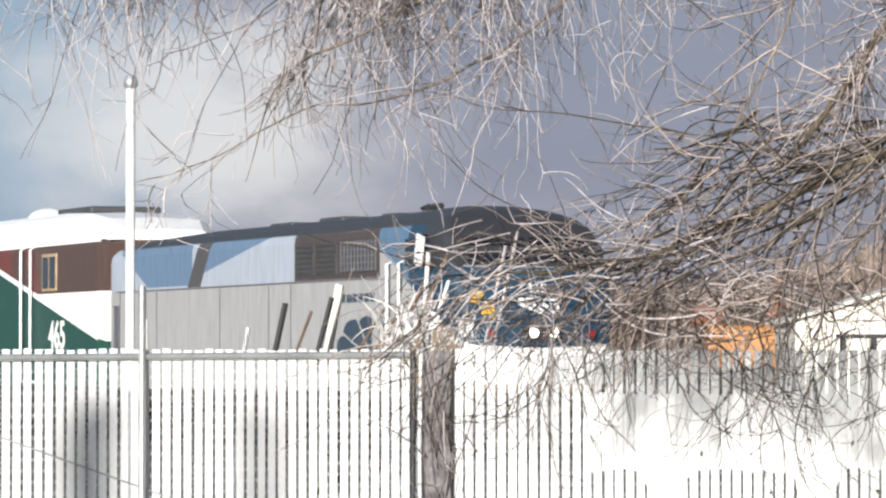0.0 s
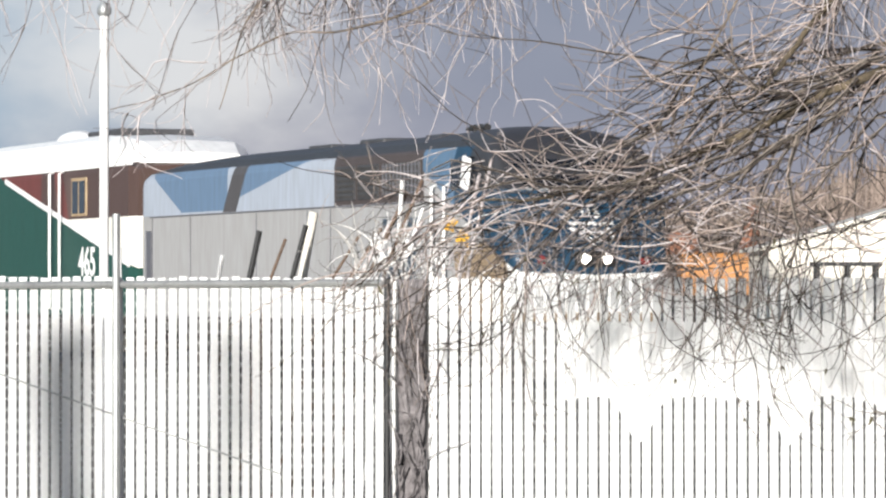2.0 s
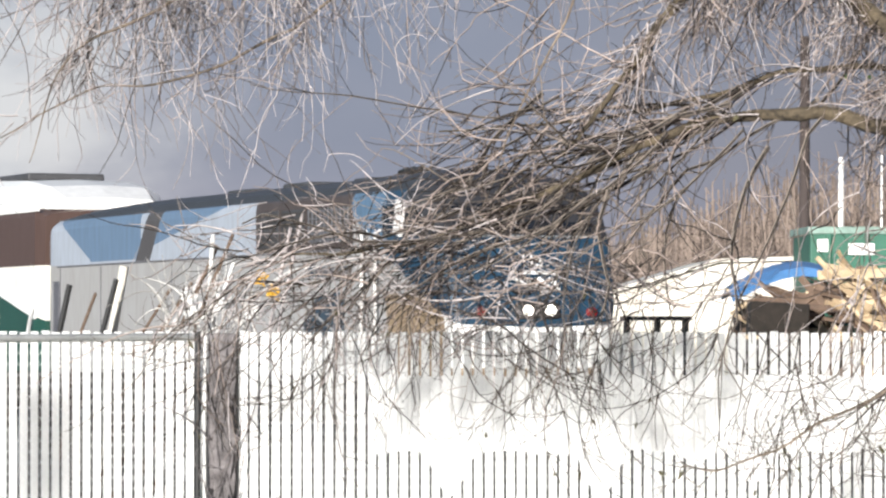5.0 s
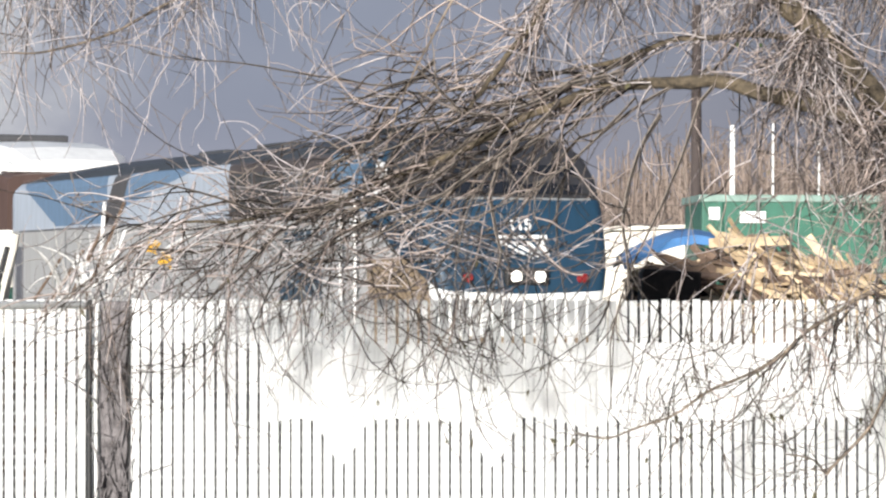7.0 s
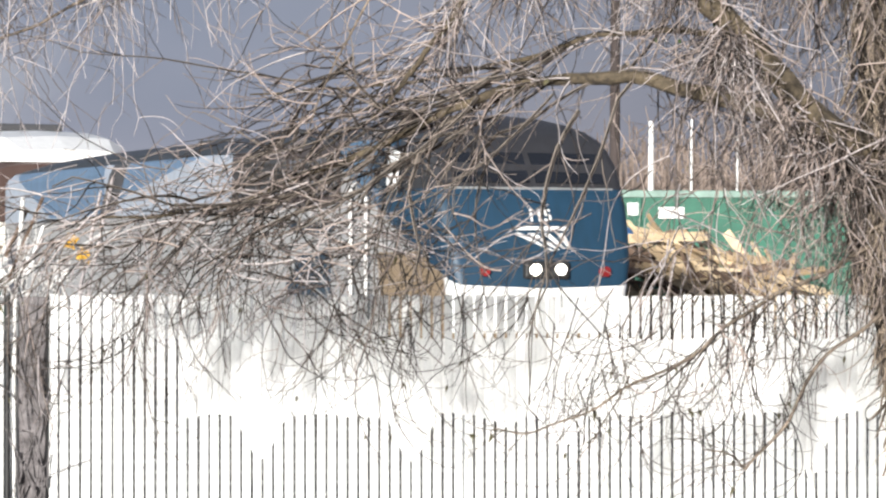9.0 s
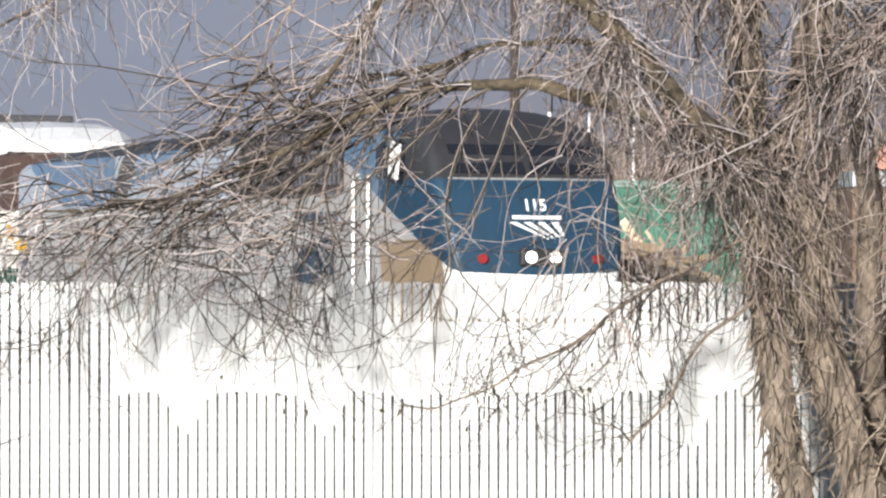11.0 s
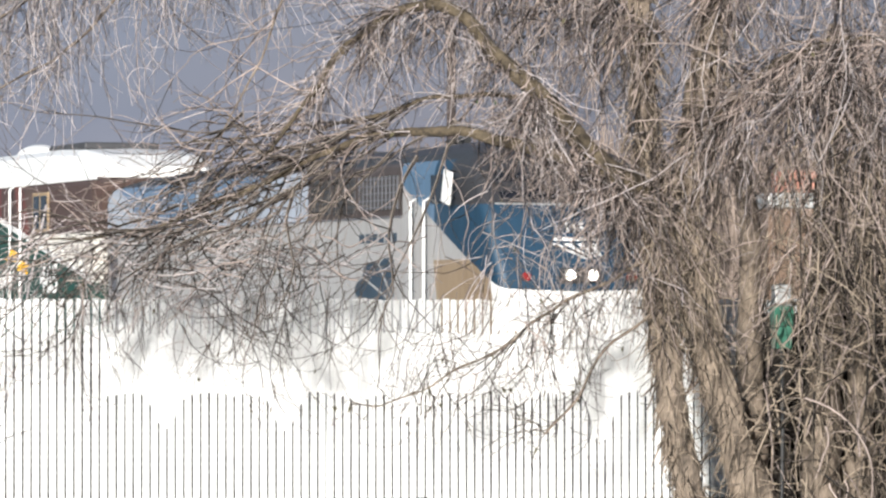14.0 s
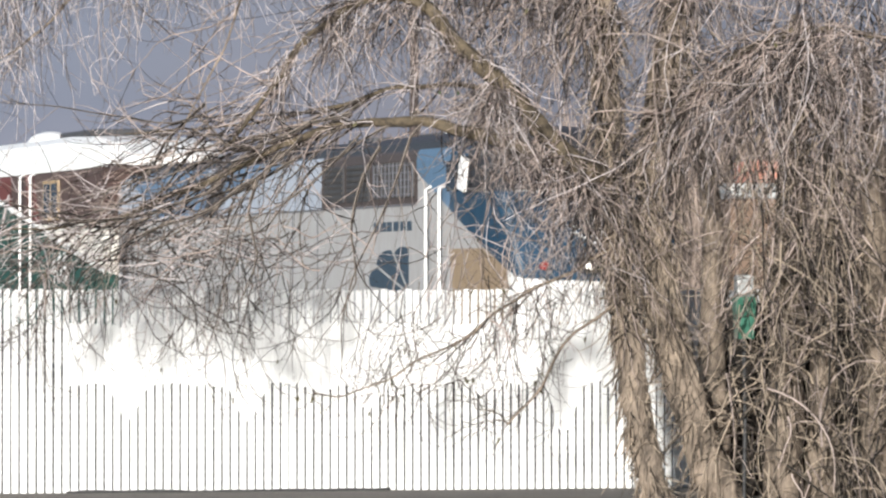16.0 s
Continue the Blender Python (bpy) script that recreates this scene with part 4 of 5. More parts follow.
    tassels(0, 50, 0.0, 0.26, 0.4, 1.1, 9, 0.75)
    tassels(8, 8, 0.0, 0.4, 0.3, 0.7, 7, 0.9)
    # hanging brush between the first stem and the low branches
    for _ in range(180):
        x = 5.75 - 1.5 * rng.random() ** 1.5
        p = np.array([x, Y + rng.uniform(-0.5, 0.5), rng.uniform(1.9, 3.3)])
        r = rng.uniform(0.004, 0.008)
        s = shoot(rng, p, [rng.uniform(-0.6, 0.4), rng.uniform(-0.4, 0.4), rng.uniform(-1.2, 0.1)], rng.uniform(0.4, 1.1), rng.uniform(0.5, 2.2), 0.2, 11)
        (brown if rng.random() < 0.58 else pale).append((s, r, r * 0.4))
        offshoots(rng, s, r, brown, 2, 0.1, 0.4, 0.9)
    # clinging dead vine and shoots straight off the stems
    for _ in range(2000):
        p = along(spines[rng.integers(0, 2)], rng.uniform(0.05, 0.85)) + rng.normal(0, 0.055, 3)
        r = rng.uniform(0.004, 0.0085)
        s = shoot(rng, p, [rng.uniform(-0.5, 0.7), rng.uniform(-0.9, 0.1), rng.uniform(-2.2, -0.2)], rng.uniform(0.1, 0.5), rng.uniform(0.6, 2.4), 0.3, 8)
        shag.append((s, r, r * 0.4))
    # tufts that hang in tassels off the stems
    for _ in range(170):
        p = along(spines[rng.integers(0, 2)], rng.uniform(0.36, 0.97)) + np.array([rng.normal(0, 0.10), rng.uniform(-0.16, 0.0), 0])
        lean, reach = rng.normal(0, 0.22), rng.uniform(0.25, 0.75)
        for _ in range(rng.integers(6, 13)):
            r = rng.uniform(0.0035, 0.007)
            s = shoot(rng, p + rng.normal(0, 0.035, 3), [lean + rng.normal(0, 0.2), rng.normal(-0.1, 0.15), rng.uniform(-1.2, -0.5)], reach * rng.uniform(0.5, 1.1), rng.uniform(0.5, 2.0), 0.16, 9)
            (shag if rng.random() < 0.75 else brown).append((s, r, r * 0.4))
    # low fronds before the slats, hooked at the tips
    for _ in range(145):
        x = rng.uniform(-0.1, 5.3)
        p = np.array([x, Y + rng.uniform(-0.6, 0.5), rng.uniform(1.6, 2.35) if x < 3.6 else rng.uniform(1.15, 2.0)])
        r = rng.uniform(0.0032, 0.0075)
        side = -1 if rng.random() < 0.62 else 1
        s = frond(rng, p, rng.uniform(-0.9, 0.5), rng.uniform(0.4, 1.25), side * rng.uniform(0.2, 1.9))
        low.append((s, r, r * 0.4))
        for i in rng.integers(3, 12, 4):
            d = s[i + 1] - s[i]
            low.append((frond(rng, s[i], math.atan2(d[0], -d[2]) + rng.normal(0, 0.55), rng.uniform(0.12, 0.5), rng.choice([-1, 1]) * rng.uniform(0.5, 4.0), 9), r * 0.6, r * 0.3))
    for pi in (7, 8):
        for t in np.linspace(0.2, 1, 20):
            s = shoot(rng, along(paths[pi], t), [rng.uniform(-0.9, 0.2), rng.uniform(-0.3, 0.3), rng.uniform(-0.6, 0.5)], rng.uniform(0.25, 0.8), rng.uniform(-0.4, 0.9), 0.22, 10)
            low.append((s, 0.0042, 0.0018))
            offshoots(rng, s, 0.0038, low, 3, 0.1, 0.35, 0.3)
    whips("hanging_twig_curtain", pale, M_TWIG, tree, "pale tan hanging twigs")
    whips("brown_twig_tangle", brown, M_TWIG2, tree, "brown tangled twigs")
    whips("dark_bough_spray", boughs, M_BOUGH, tree, "dark crooked boughs")
    whips("low_twig_spray", low, M_LOW, tree, "thin low twigs with hooked tips")
    whips("dead_vine", shag, M_SHAG, tree, "shaggy dead vine clinging to the stems")
    # a few withered leaves left on the twigs
    for k in range(70):
        src = low if k % 4 else brown
        s = src[rng.integers(0, len(src))][0]
        c = Vector(s[rng.integers(3, len(s))])
        bm = bmesh.new()
        ln, w = rng.uniform(0.025, 0.06), rng.uniform(0.008, 0.018)
        q = [(-w, 0, 0), (0, 0.006, -ln), (w, 0, 0), (0, -0.004, ln * 0.5)]
        loft(bm, [[Vector(p) for p in q], [Vector(p) + Vector((0, 0.003, 0)) for p in q]])
        if k % 7 == 0:
            c = Vector((4.55 + rng.normal(0, 0.35), Y - 0.1, 3.55 + rng.normal(0, 0.2)))
        leaf = part("leaf", bm, M_IVY if k % 7 == 0 else M_LEAF, tree)
        leaf.matrix_basis = pose(*c, rng.uniform(-30, 30), rng.uniform(-40, 40), rng.uniform(-60, 60))


def build_thicket():
    """Overgrown shrub right of the willow: several dark stems and a deep mass of dead twigs."""
    rng = np.random.default_rng(8)
    bush = thing("overgrown_thicket", "tall brown thicket of dead shrub stems and vine", "shrub")
    for x, y, lean, h, r in ((6.84, 28.2, -0.15, 3.6, 0.13), (7.36, 28.0, 0.12, 4.2, 0.18), (7.74, 28.25, 0.15, 3.8, 0.14), (8.25, 28.1, -0.1, 3.9, 0.15), (8.75, 28.3, 0.2, 3.6, 0.13), (9.3, 28.2, 0.2, 3.5, 0.12)):
        bm = bmesh.new()
        path = smooth_path([(x, y, -0.05), (x + lean * 0.4, y, h * 0.35), (x + lean * 0.6, y - 0.1, h * 0.7), (x + lean * 1.4, y, h)], 7)
        tube(bm, path, [r * (1 - 0.5 * i / (len(path) - 1)) for i in range(len(path))], 14)
        for v in bm.verts:
            v.co += Vector(noise.noise_vector(Vector((v.co.x * 8, v.co.y * 8, v.co.z * 2.5)))) * 0.045
        part("stem", bm, M_BARK, bush, "dark rough stem", True)
    # dark blobs added behind the stems, standing in for deep shade in the gaps
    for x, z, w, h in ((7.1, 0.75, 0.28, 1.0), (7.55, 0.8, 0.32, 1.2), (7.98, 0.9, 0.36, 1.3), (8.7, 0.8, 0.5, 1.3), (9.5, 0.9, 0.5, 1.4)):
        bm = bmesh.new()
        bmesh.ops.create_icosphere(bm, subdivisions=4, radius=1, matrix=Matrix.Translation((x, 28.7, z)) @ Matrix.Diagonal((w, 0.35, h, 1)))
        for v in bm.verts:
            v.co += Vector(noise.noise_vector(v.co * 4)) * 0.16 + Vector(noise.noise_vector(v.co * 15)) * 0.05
        part("shade_core", bm, M_ROT_SHADE, bush, "dark blob standing in for shade between the stems")
    mass, light = [], []
    for _ in range(2300):
        z = rng.uniform(0.0, 2.3) if rng.random() < 0.66 else rng.uniform(2.0, 4.2)
        x = (6.72 if z < 1.7 else 6.95) + 3.1 * rng.random() ** 0.9
        p = np.array([x, rng.uniform(27.1, 28.9), z])
        r = 0.004 + 0.012 * rng.random() ** 2.5
        s = shoot(rng, p, [rng.normal(0, 0.55), rng.normal(-0.1, 0.4), rng.normal(-0.1, 0.9)], rng.uniform(0.35, 1.3), rng.uniform(0.4, 2.6), 0.15, 10)
        (mass if rng.random() < 0.8 else light).append((s, r, r * 0.4))
    for _ in range(420):
        p = np.array([rng.uniform(6.7, 7.7), rng.uniform(26.7, 27.4), rng.uniform(1.5, 3.7)])
        r = 0.0038 + 0.007 * rng.random() ** 2
        s = shoot(rng, p, [rng.normal(-0.1, 0.5), rng.normal(0, 0.3), rng.normal(-0.7, 0.5)], rng.uniform(0.35, 1.1), rng.uniform(0.3, 1.6), 0.14, 10)
        (mass if rng.random() < 0.6 else light).append((s, r, r * 0.4))
    whips("dead_twig_mass", mass, M_SHAG, bush, "matted brown dead twigs")
    whips("grey_twig_mass", light, M_TWIG2, bush, "grey-brown twigs")


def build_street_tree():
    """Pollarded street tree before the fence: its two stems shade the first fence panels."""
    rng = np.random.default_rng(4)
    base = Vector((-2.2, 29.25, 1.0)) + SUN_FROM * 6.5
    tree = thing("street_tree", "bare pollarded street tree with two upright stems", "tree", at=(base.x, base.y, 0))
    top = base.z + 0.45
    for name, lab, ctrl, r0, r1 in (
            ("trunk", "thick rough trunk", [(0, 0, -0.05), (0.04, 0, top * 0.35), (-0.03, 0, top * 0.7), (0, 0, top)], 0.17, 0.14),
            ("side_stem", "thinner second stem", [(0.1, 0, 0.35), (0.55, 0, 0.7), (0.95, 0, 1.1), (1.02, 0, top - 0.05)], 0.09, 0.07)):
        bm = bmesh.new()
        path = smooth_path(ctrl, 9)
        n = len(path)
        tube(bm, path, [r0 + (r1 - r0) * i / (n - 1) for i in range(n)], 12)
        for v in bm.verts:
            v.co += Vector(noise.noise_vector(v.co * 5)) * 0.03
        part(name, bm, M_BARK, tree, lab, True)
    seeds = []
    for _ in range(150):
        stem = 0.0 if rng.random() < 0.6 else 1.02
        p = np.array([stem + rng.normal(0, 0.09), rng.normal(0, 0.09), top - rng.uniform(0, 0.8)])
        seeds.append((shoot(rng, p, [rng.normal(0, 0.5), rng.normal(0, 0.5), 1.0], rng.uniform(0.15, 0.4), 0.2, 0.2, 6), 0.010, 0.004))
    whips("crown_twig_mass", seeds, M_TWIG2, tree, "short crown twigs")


# ---- yard ----
def build_yard():
    rng = random.Random(21)
    # tall capped pole just behind the fence
    pole = thing("flag_pole", "tall bare white metal pole with a rounded cap", "pole", at=(-2.06, 30.9, 0))
    bm = bmesh.new()
    tube(bm, [(0, 0, 0), (0, 0, 3.78)], 0.034, 14)
    part("shaft", bm, M_WHITE, pole, "", True)
    bm = bmesh.new()
    loft(bm, [[(r * math.cos(a), r * math.sin(a), z) for a in (k * math.pi / 7 for k in range(14))] for r, z in ((0.034, 3.75), (0.052, 3.77), (0.052, 3.81), (0.03, 3.85))])
    part("cap", bm, M_GALV, pole, "rounded cap", True)
    # leaning stakes stored behind the fence
    for x, lean, h, r, mat in ((-1.95, 0.0, 2.06, 0.014, M_WHITE), (-1.26, 0.06, 2.0, 0.016, M_WHITE), (-1.02, 0.10, 2.18, 0.022, M_DARK), (-0.88, 0.16, 2.12, 0.012, M_OLDWOOD), (-0.70, 0.13, 2.22, 0.02, M_DARK), (-0.62, 0.10, 2.32, 0.035, M_BEIGE),
                                (-0.30, 0.30, 2.2, 0.014, M_OLDWOOD), (-0.12, 0.30, 2.45, 0.014, M_OLDWOOD), (-0.02, 0.26, 2.4, 0.016, M_WHITE), (0.08, 0.05, 2.55, 0.016, M_WHITE), (0.0, 0.30, 2.55, 0.013, M_OLDWOOD), (-0.44, 0.28, 2.15, 0.011, M_OLDWOOD), (-0.22, 0.33, 2.3, 0.012, M_TWIG), (-0.10, 0.28, 2.2, 0.010, M_TWIG), (0.10, 0.20, 2.35, 0.014, M_WHITE), (0.04, 0.26, 2.25, 0.011, M_TWIG), (0.55, 0.16, 2.6, 0.012, M_TWIG), (0.62, 0.18, 2.7, 0.011, M_TWIG)):
        bm = bmesh.new()
        y = 31.2 + rng.uniform(-0.2, 0.2)
        tube(bm, [(x - lean * 1.6, y, 0), (x, y - 0.05, 1.0 + h * 0.35), (x + lean * 0.9, y - 0.1, h)], r, 8)
        tagged(part("leaning_stake", bm, mat, None, "", True), "weathered stake leaning upright behind the fence", "stake", "stakes behind the fence")
    # torn plastic caught in the twigs by the gap
    for k, (x, z, s, mat, lab) in enumerate(((0.47, 2.22, 0.05, M_YELLOW, "yellow"), (0.57, 2.13, 0.042, M_YELLOW, "yellow"), (0.02, 1.97, 0.085, M_WHITE, "white"), (0.12, 2.05, 0.07, M_WHITE, "white"), (-0.04, 2.09, 0.06, M_WHITE, "white"), (0.40, 2.02, 0.06, M_WHITE, "white"))):
        bm = bmesh.new()
        bmesh.ops.create_grid(bm, x_segments=7, y_segments=7, size=s)
        for v in bm.verts:
            nv = Vector(noise.noise_vector(v.co * 14 + Vector((k * 5, 0, 0))))
            v.co = Vector((v.co.x, v.co.y, 0)) + nv * s * 0.65
        r = bmesh.ops.solidify(bm, geom=bm.faces[:], thickness=0.003)
        ob = tagged(part("plastic_scrap", bm, mat), "crumpled %s plastic scrap caught among stakes" % lab, "scrap", "scraps by the fence gap")
        ob.matrix_basis = pose(x, 31.0, z, 70, rng.uniform(-30, 30), rng.uniform(-40, 40))
    # brush coloured white as if sunlit, and vine, in and about the fence gap
    grng = np.random.default_rng(14)
    brush = thing("sunlit_brush", "dry brush sprouting at the fence gap, white as if sunlit", "brush")
    seeds, vine = [], []
    for _ in range(80):
        p = np.array([grng.uniform(-0.25, 0.5), 30.55 + grng.uniform(-0.2, 0.2), grng.uniform(1.5, 2.0)])
        seeds.append((shoot(grng, p, [grng.normal(0, 0.6), grng.normal(0, 0.3), 1.0], grng.uniform(0.2, 0.65), grng.uniform(-0.5, 1.2), 0.25, 8), grng.uniform(0.005, 0.011), 0.003))
    for _ in range(40):
        p = np.array([grng.uniform(0.06, 0.30), 29.93 + grng.uniform(-0.04, 0.04), grng.uniform(0.2, 1.9)])
        vine.append((shoot(grng, p, [grng.normal(0, 0.3), 0, grng.choice([-1.0, 1.0])], grng.uniform(0.3, 0.9), 0.1, 0.16, 9), grng.uniform(0.004, 0.009), 0.003))
    whips("white_twig_spray", seeds, M_LIT_TWIG, brush, "twigs coloured white as if sunlit")
    whips("gap_vine", vine, M_GAP, brush, "grey-brown vine over the gap")
    # orange machine far behind the train
    mach = thing("yard_loader", "worn orange yard machine with a raised boom", "machine", at=(8.0, 100, 0))
    bm = bmesh.new()
    box(bm, -1.05, 1.2, -0.9, 0.9, 1.7, 2.72, 0.1)
    part("body", bm, M_ORANGE, mach)
    bm = bmesh.new()
    box(bm, -1.4, -0.6, -0.7, 0.7, 2.65, 3.2, 0.08)
    part("engine_cover", bm, M_RUST, mach, "rusty brown cover")
    bm = bmesh.new()
    box(bm, -1.25, 1.25, -0.8, 0.8, 0.45, 1.7, 0.05)
    part("chassis", bm, M_STEEL, mach, "dark chassis")
    bm = bmesh.new()
    tube(bm, [(0.6, 0, 2.6), (0.7, 0, 3.3), (0.74, 0, 3.85)], [0.24, 0.2, 0.15], 8)
    part("boom", bm, M_RUST, mach, "rusty upright boom")
    for x in (-0.9, 0.9):
        bm = bmesh.new()
        disc(bm, (x, 0, 0.58), (0, 1, 0), 0.55, 2.2)
        part("wheel", bm, M_DARK, mach)
    # pale sloping-roofed shed
    shed = thing("pale_shed", "long pale shed with a gently sloping sheet roof", "shed", at=(8.2, 90, 0))
    bm = bmesh.new()
    loft(bm, [[(0, 0, 0), (6.2, 0, 0), (6.2, 0, 3.65), (3.0, 0, 3.55), (0, 0, 2.7)], [(0, 5, 0), (6.2, 5, 0), (6.2, 5, 3.65), (3.0, 5, 3.55), (0, 5, 2.7)]])
    part("wall", bm, M_BEIGE, shed)
    bm = bmesh.new()
    loft(bm, [[(-0.2, -0.2, 2.66), (3.0, -0.2, 3.58), (6.4, -0.2, 3.68), (6.4, -0.2, 3.76), (3.0, -0.2, 3.66), (-0.2, -0.2, 2.74)], [(-0.2, 5.2, 2.66), (3.0, 5.2, 3.58), (6.4, 5.2, 3.68), (6.4, 5.2, 3.76), (3.0, 5.2, 3.66), (-0.2, 5.2, 2.74)]])
    part("roof", bm, M_BEIGE, shed, "pale sheet roof")
    # low black rack in front of the shed
    rack = thing("steel_rack", "low black steel rack", "rack", at=(8.4, 82, 0))
    bm = bmesh.new()
    box(bm, -0.1, 1.25, -0.3, 0.3, 2.28, 2.36, 0.01)
    part("top", bm, M_DARK, rack)
    for x in (0.0, 0.6, 1.15):
        bm = bmesh.new()
        box(bm, x - 0.04, x + 0.04, -0.25, 0.25, 0, 2.28)
        part("leg", bm, M_DARK, rack)
    # heap under a blue tarpaulin
    heap = thing("tarped_heap", "heap of scrap timber under a blue tarpaulin", "heap", at=(10.75, 78, 0))
    bm = bmesh.new()
    rings = []
    for k in range(9):
        x = -0.9 + 0.22 * k
        zt = 2.70 + 0.66 * math.sin(math.pi * (0.12 + 0.5 * k / 8)) ** 1.3
        rings.append([(x, -1.0, zt - 0.24 + 0.12 * rng.random()), (x, -0.6, zt - 0.08 + 0.05 * rng.random()), (x, 0, zt), (x, 0.8, zt - 0.2), (x, 0.8, zt - 0.25), (x, 0, zt - 0.04), (x, -0.58, zt - 0.15), (x, -0.97, zt - 0.30)])
    loft(bm, rings)
    part("tarpaulin", bm, M_TARP, heap, "blue tarpaulin")
    bm = bmesh.new()
    box(bm, -0.7, 0.9, -0.45, 0.7, 0, 2.55, 0.15)
    part("scrap", bm, M_ROT_SHADE, heap, "dark rotted scrap")
    for k in range(60):
        bm = bmesh.new()
        ln, wd = rng.uniform(0.25, 0.9), 0.02 + 0.06 * rng.random() ** 2
        box(bm, -ln / 2, ln / 2, -wd, wd, -0.025, 0.025)
        part("board", bm, M_OLDWOOD if k % 3 else M_WOOD, heap).matrix_basis = pose(rng.uniform(-0.75, 0.95), rng.uniform(-0.75, -0.45), rng.uniform(1.7, 2.85), rng.uniform(20, 100), rng.uniform(-40, 50), rng.uniform(-25, 25))
    # roll-off container
    cont = thing("waste_container", "green steel roll-off container with white stencil plates", "container", at=(11.72, 80, 0))
    bm = bmesh.new()
    box(bm, 0, 4.5, 0, 2.3, 1.6, 3.95, 0.03)
    part("shell", bm, M_CONT, cont)
    bm = bmesh.new()
    box(bm, -0.06, 4.56, -0.07, 2.37, 3.92, 4.06, 0.02)
    part("rim", bm, M_CONTRIM, cont, "pale green rim")
    for x in np.arange(0.35, 4.5, 0.72):
        bm = bmesh.new()
        box(bm, x - 0.05, x + 0.05, -0.09, 0.0, 1.6, 3.92, 0.015)
        part("rib", bm, M_CONT, cont)
    bm = bmesh.new()
    box(bm, 0.1, 4.4, 0.1, 2.2, 0.0, 1.6, 0.05)
    part("skid", bm, M_RUST, cont, "rusty skid base")
    bm = bmesh.new()
    box(bm, 0.72, 1.22, -0.115, -0.095, 3.52, 3.74)
    part("plate", bm, M_WHITE, cont, "white plate")
    bm = bmesh.new()
    box(bm, 0.12, 0.33, -0.115, -0.095, 3.58, 3.82)
    part("plate", bm, M_WHITE, cont, "white plate")
    # lumber heap before the container
    lum = thing("lumber_heap", "tumbled heap of raw broken boards", "lumber", at=(13.1, 76, 0))
    for k in range(210):
        bm = bmesh.new()
        ln, wd = rng.uniform(0.35, 1.5), 0.02 + 0.07 * rng.random() ** 2
        box(bm, -ln / 2, ln / 2, -wd, wd, -0.03, 0.03)
        rotten = k % 5 in (0, 3)
        x = rng.uniform(-2.7, 0.4) if rotten else rng.uniform(-1.4, 1.3)
        b = part("board", bm, M_OLDWOOD if rotten else M_WOOD, lum)
        top = 2.85 - 0.25 * max(0, x + 1.0) if rotten else 3.15 - 0.30 * max(0, x + 1.0)
        b.matrix_basis = pose(x, rng.uniform(-0.7, 0.6), rng.uniform(1.6, top), rng.uniform(20, 100), rng.uniform(-15, 62) if k % 4 else rng.uniform(-70, 80), rng.uniform(-25, 25))
    bm = bmesh.new()
    bmesh.ops.create_icosphere(bm, subdivisions=3, radius=1, matrix=Matrix.Translation((-0.5, 0.5, 0.8)) @ Matrix.Diagonal((1.8, 0.7, 1.15, 1)))
    for v in bm.verts:
        v.co += Vector(noise.noise_vector(v.co * 2.2)) * 0.3
    part("core", bm, M_OLDWOOD, lum, "dark rotted core of the heap")
    crate = thing("wooden_crate", "dark wooden crate lying on scrap boards", "crate", at=(10.2, 74.6, 0))
    bm = bmesh.new()
    box(bm, -0.5, 0.55, -0.3, 0.3, 1.95, 2.55, 0.03, pose(0, 0, 0, 0, 3, 0))
    part("shell", bm, M_ROT_SHADE, crate)
    bm = bmesh.new()
    box(bm, -0.6, 0.6, -0.3, 0.3, 0.0, 1.9, 0.04)
    part("pallet", bm, M_ROT_SHADE, crate, "grey stacked pallets beneath")
    # poles
    for x, y, h, r, mat, lab in ((13.35, 92, 8.6, 0.13, M_POLE, "dark brown wooden utility pole"), (13.84, 90, 5.85, 0.07, M_WHITE, "white metal post"), (15.05, 92, 6.0, 0.03, M_WHITE, "thin white post"), (15.9, 91, 5.6, 0.03, M_WHITE, "thin white post")):
        bm = bmesh.new()
        tube(bm, [(0, 0, 0), (0, 0, h * 0.5), (0.02, 0, h)], [r, r * 0.95, r * 0.8], 10)
        ob = tagged(part("utility_pole" if r > 0.1 else "yard_post", bm, mat, None, "", True), lab + " standing in the yard", "post")
        ob.location = (x, y, 0)
    # salmon-clad hut seen between the curtains
    hut = thing("yard_hut", "small salmon and pale grey clad hut", "hut", at=(18.45, 80, 0))
    bm = bmesh.new()
    box(bm, 0.4, 1.3, 0, 1.5, 4.30, 4.75, 0.02)
    part("upper_wall", bm, M_BRICK, hut)
    bm = bmesh.new()
    box(bm, 0, 1.3, -0.01, 1.5, 3.95, 4.27, 0.02)
    part("grey_band", bm, M_GALV, hut, "pale grey band below the cladding")
    bm = bmesh.new()
    box(bm, 0, 1.3, 0.02, 1.48, 0, 3.94, 0.02)
    part("lower_wall", bm, M_OLDWOOD, hut)
    # green bin behind the stems
    bin_ = thing("green_box", "small green box on a thin dark stand", "box", at=(6.92, 27.55, 0))
    bm = bmesh.new()
    loft(bm, [[(-0.07, -0.07, 1.40), (0.07, -0.07, 1.40), (0.07, 0.07, 1.40), (-0.07, 0.07, 1.40)], [(-0.09, -0.09, 1.76), (0.09, -0.09, 1.76), (0.09, 0.09, 1.76), (-0.09, 0.09, 1.76)]])
    part("shell", bm, M_CONT, bin_)
    bm = bmesh.new()
    tube(bm, [(0, 0, 0), (0.01, 0, 0.7), (0, 0, 1.45)], 0.018, 8)
    part("stand", bm, M_DARK, bin_)
    bm = bmesh.new()
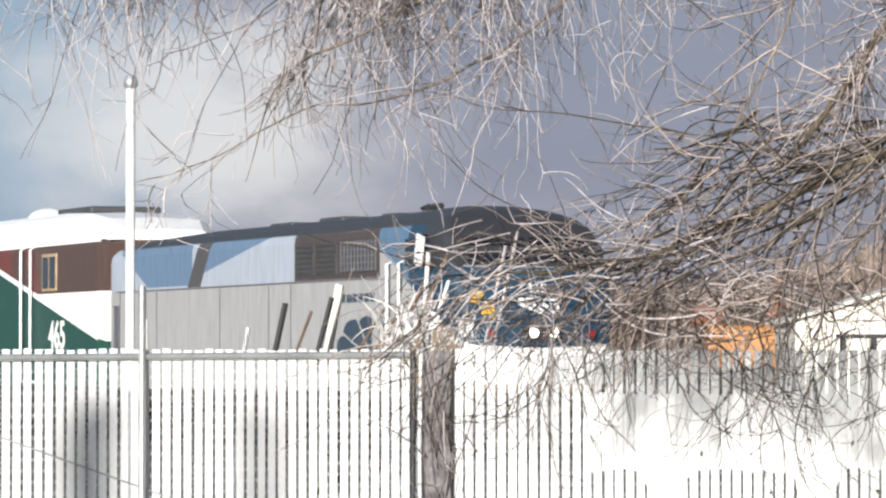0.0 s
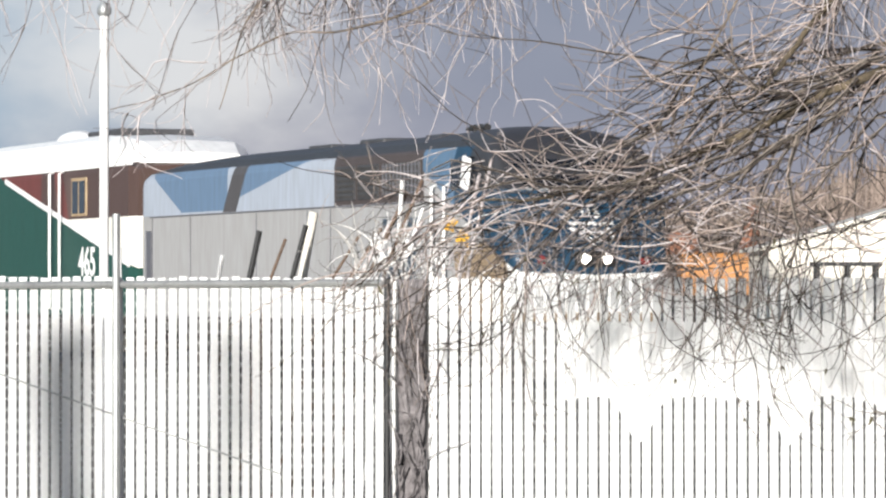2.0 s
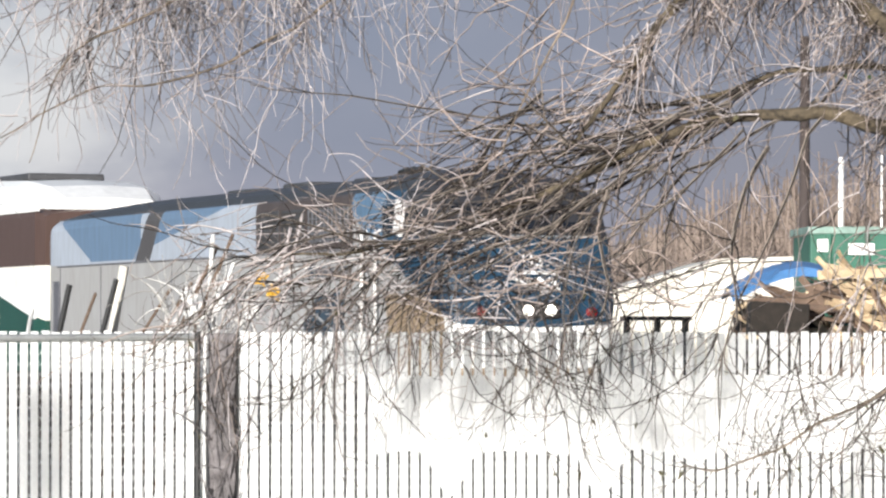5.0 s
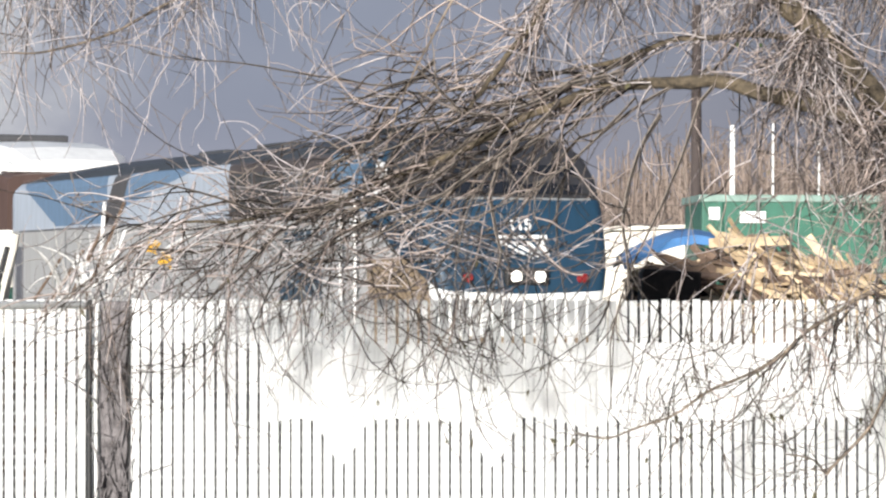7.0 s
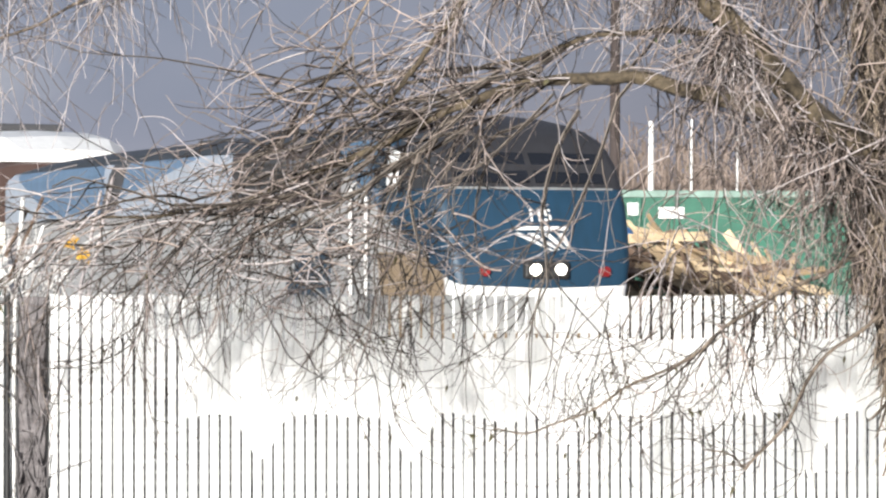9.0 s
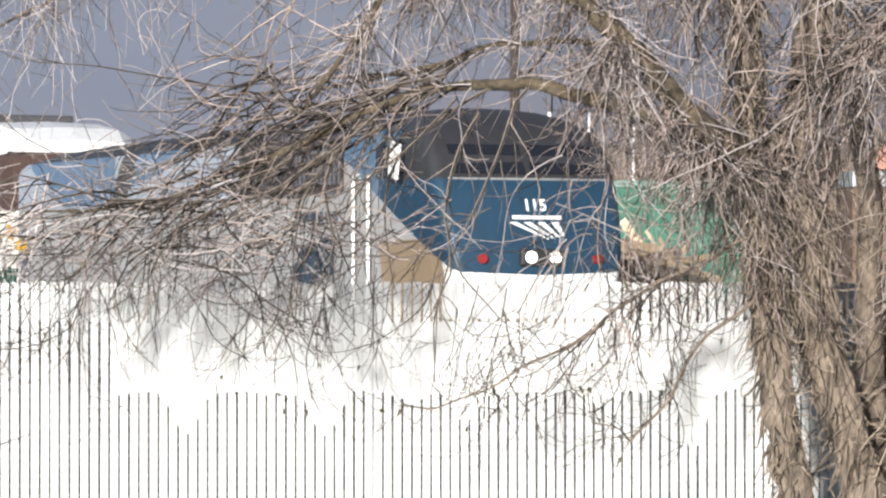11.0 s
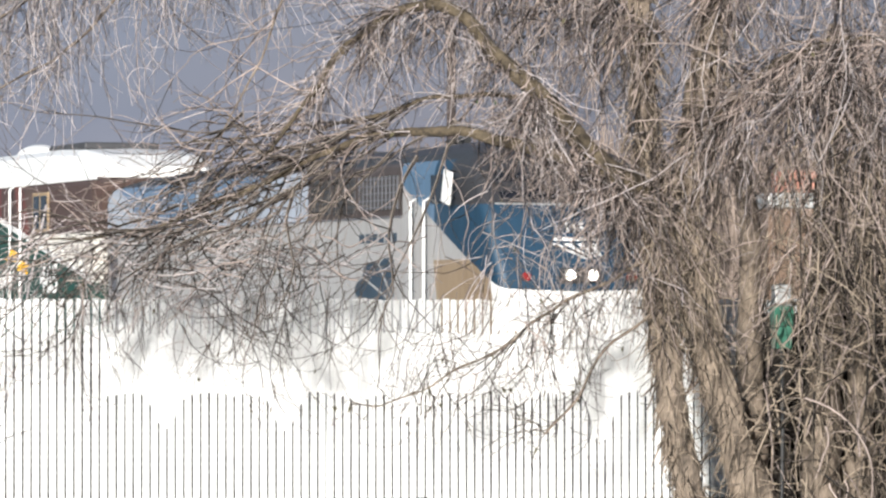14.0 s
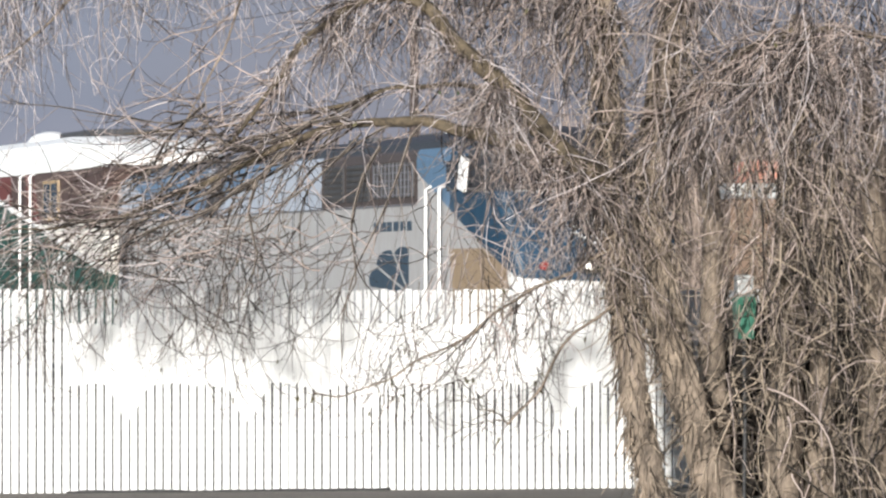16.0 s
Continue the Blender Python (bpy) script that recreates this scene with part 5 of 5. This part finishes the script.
    box(bm, -0.075, 0.075, -0.075, 0.075, 1.764, 1.95, 0.015)
    part("lid", bm, M_GALV, bin_, "pale grey lid")


build_ground()
build_woods()
lead = build_lead()
rear = build_rear()
build_tree()
build_thicket()
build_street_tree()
build_yard()
build_fence()


def motions():
    walk(lead, TRAIN_ROWS)
    walk(rear, [(t, m @ pose(-21.35, 0, 0)) for t, m in TRAIN_ROWS])
    # wheels turn with the ground covered
    times = [t for t, _ in TRAIN_ROWS]
    covered = [0.0]
    for (_, a), (_, b) in zip(TRAIN_ROWS, TRAIN_ROWS[1:]):
        covered.append(covered[-1] + (b.translation - a.translation).length)
    for wheel in WHEELS:
        base = wheel.location.copy()
        walk(wheel, [(0.25 * k, Matrix.Translation(base) @ Matrix.Rotation(float(np.interp(0.25 * k, times, covered)) / 0.5, 4, "Y")) for k in range(65)])


motions()
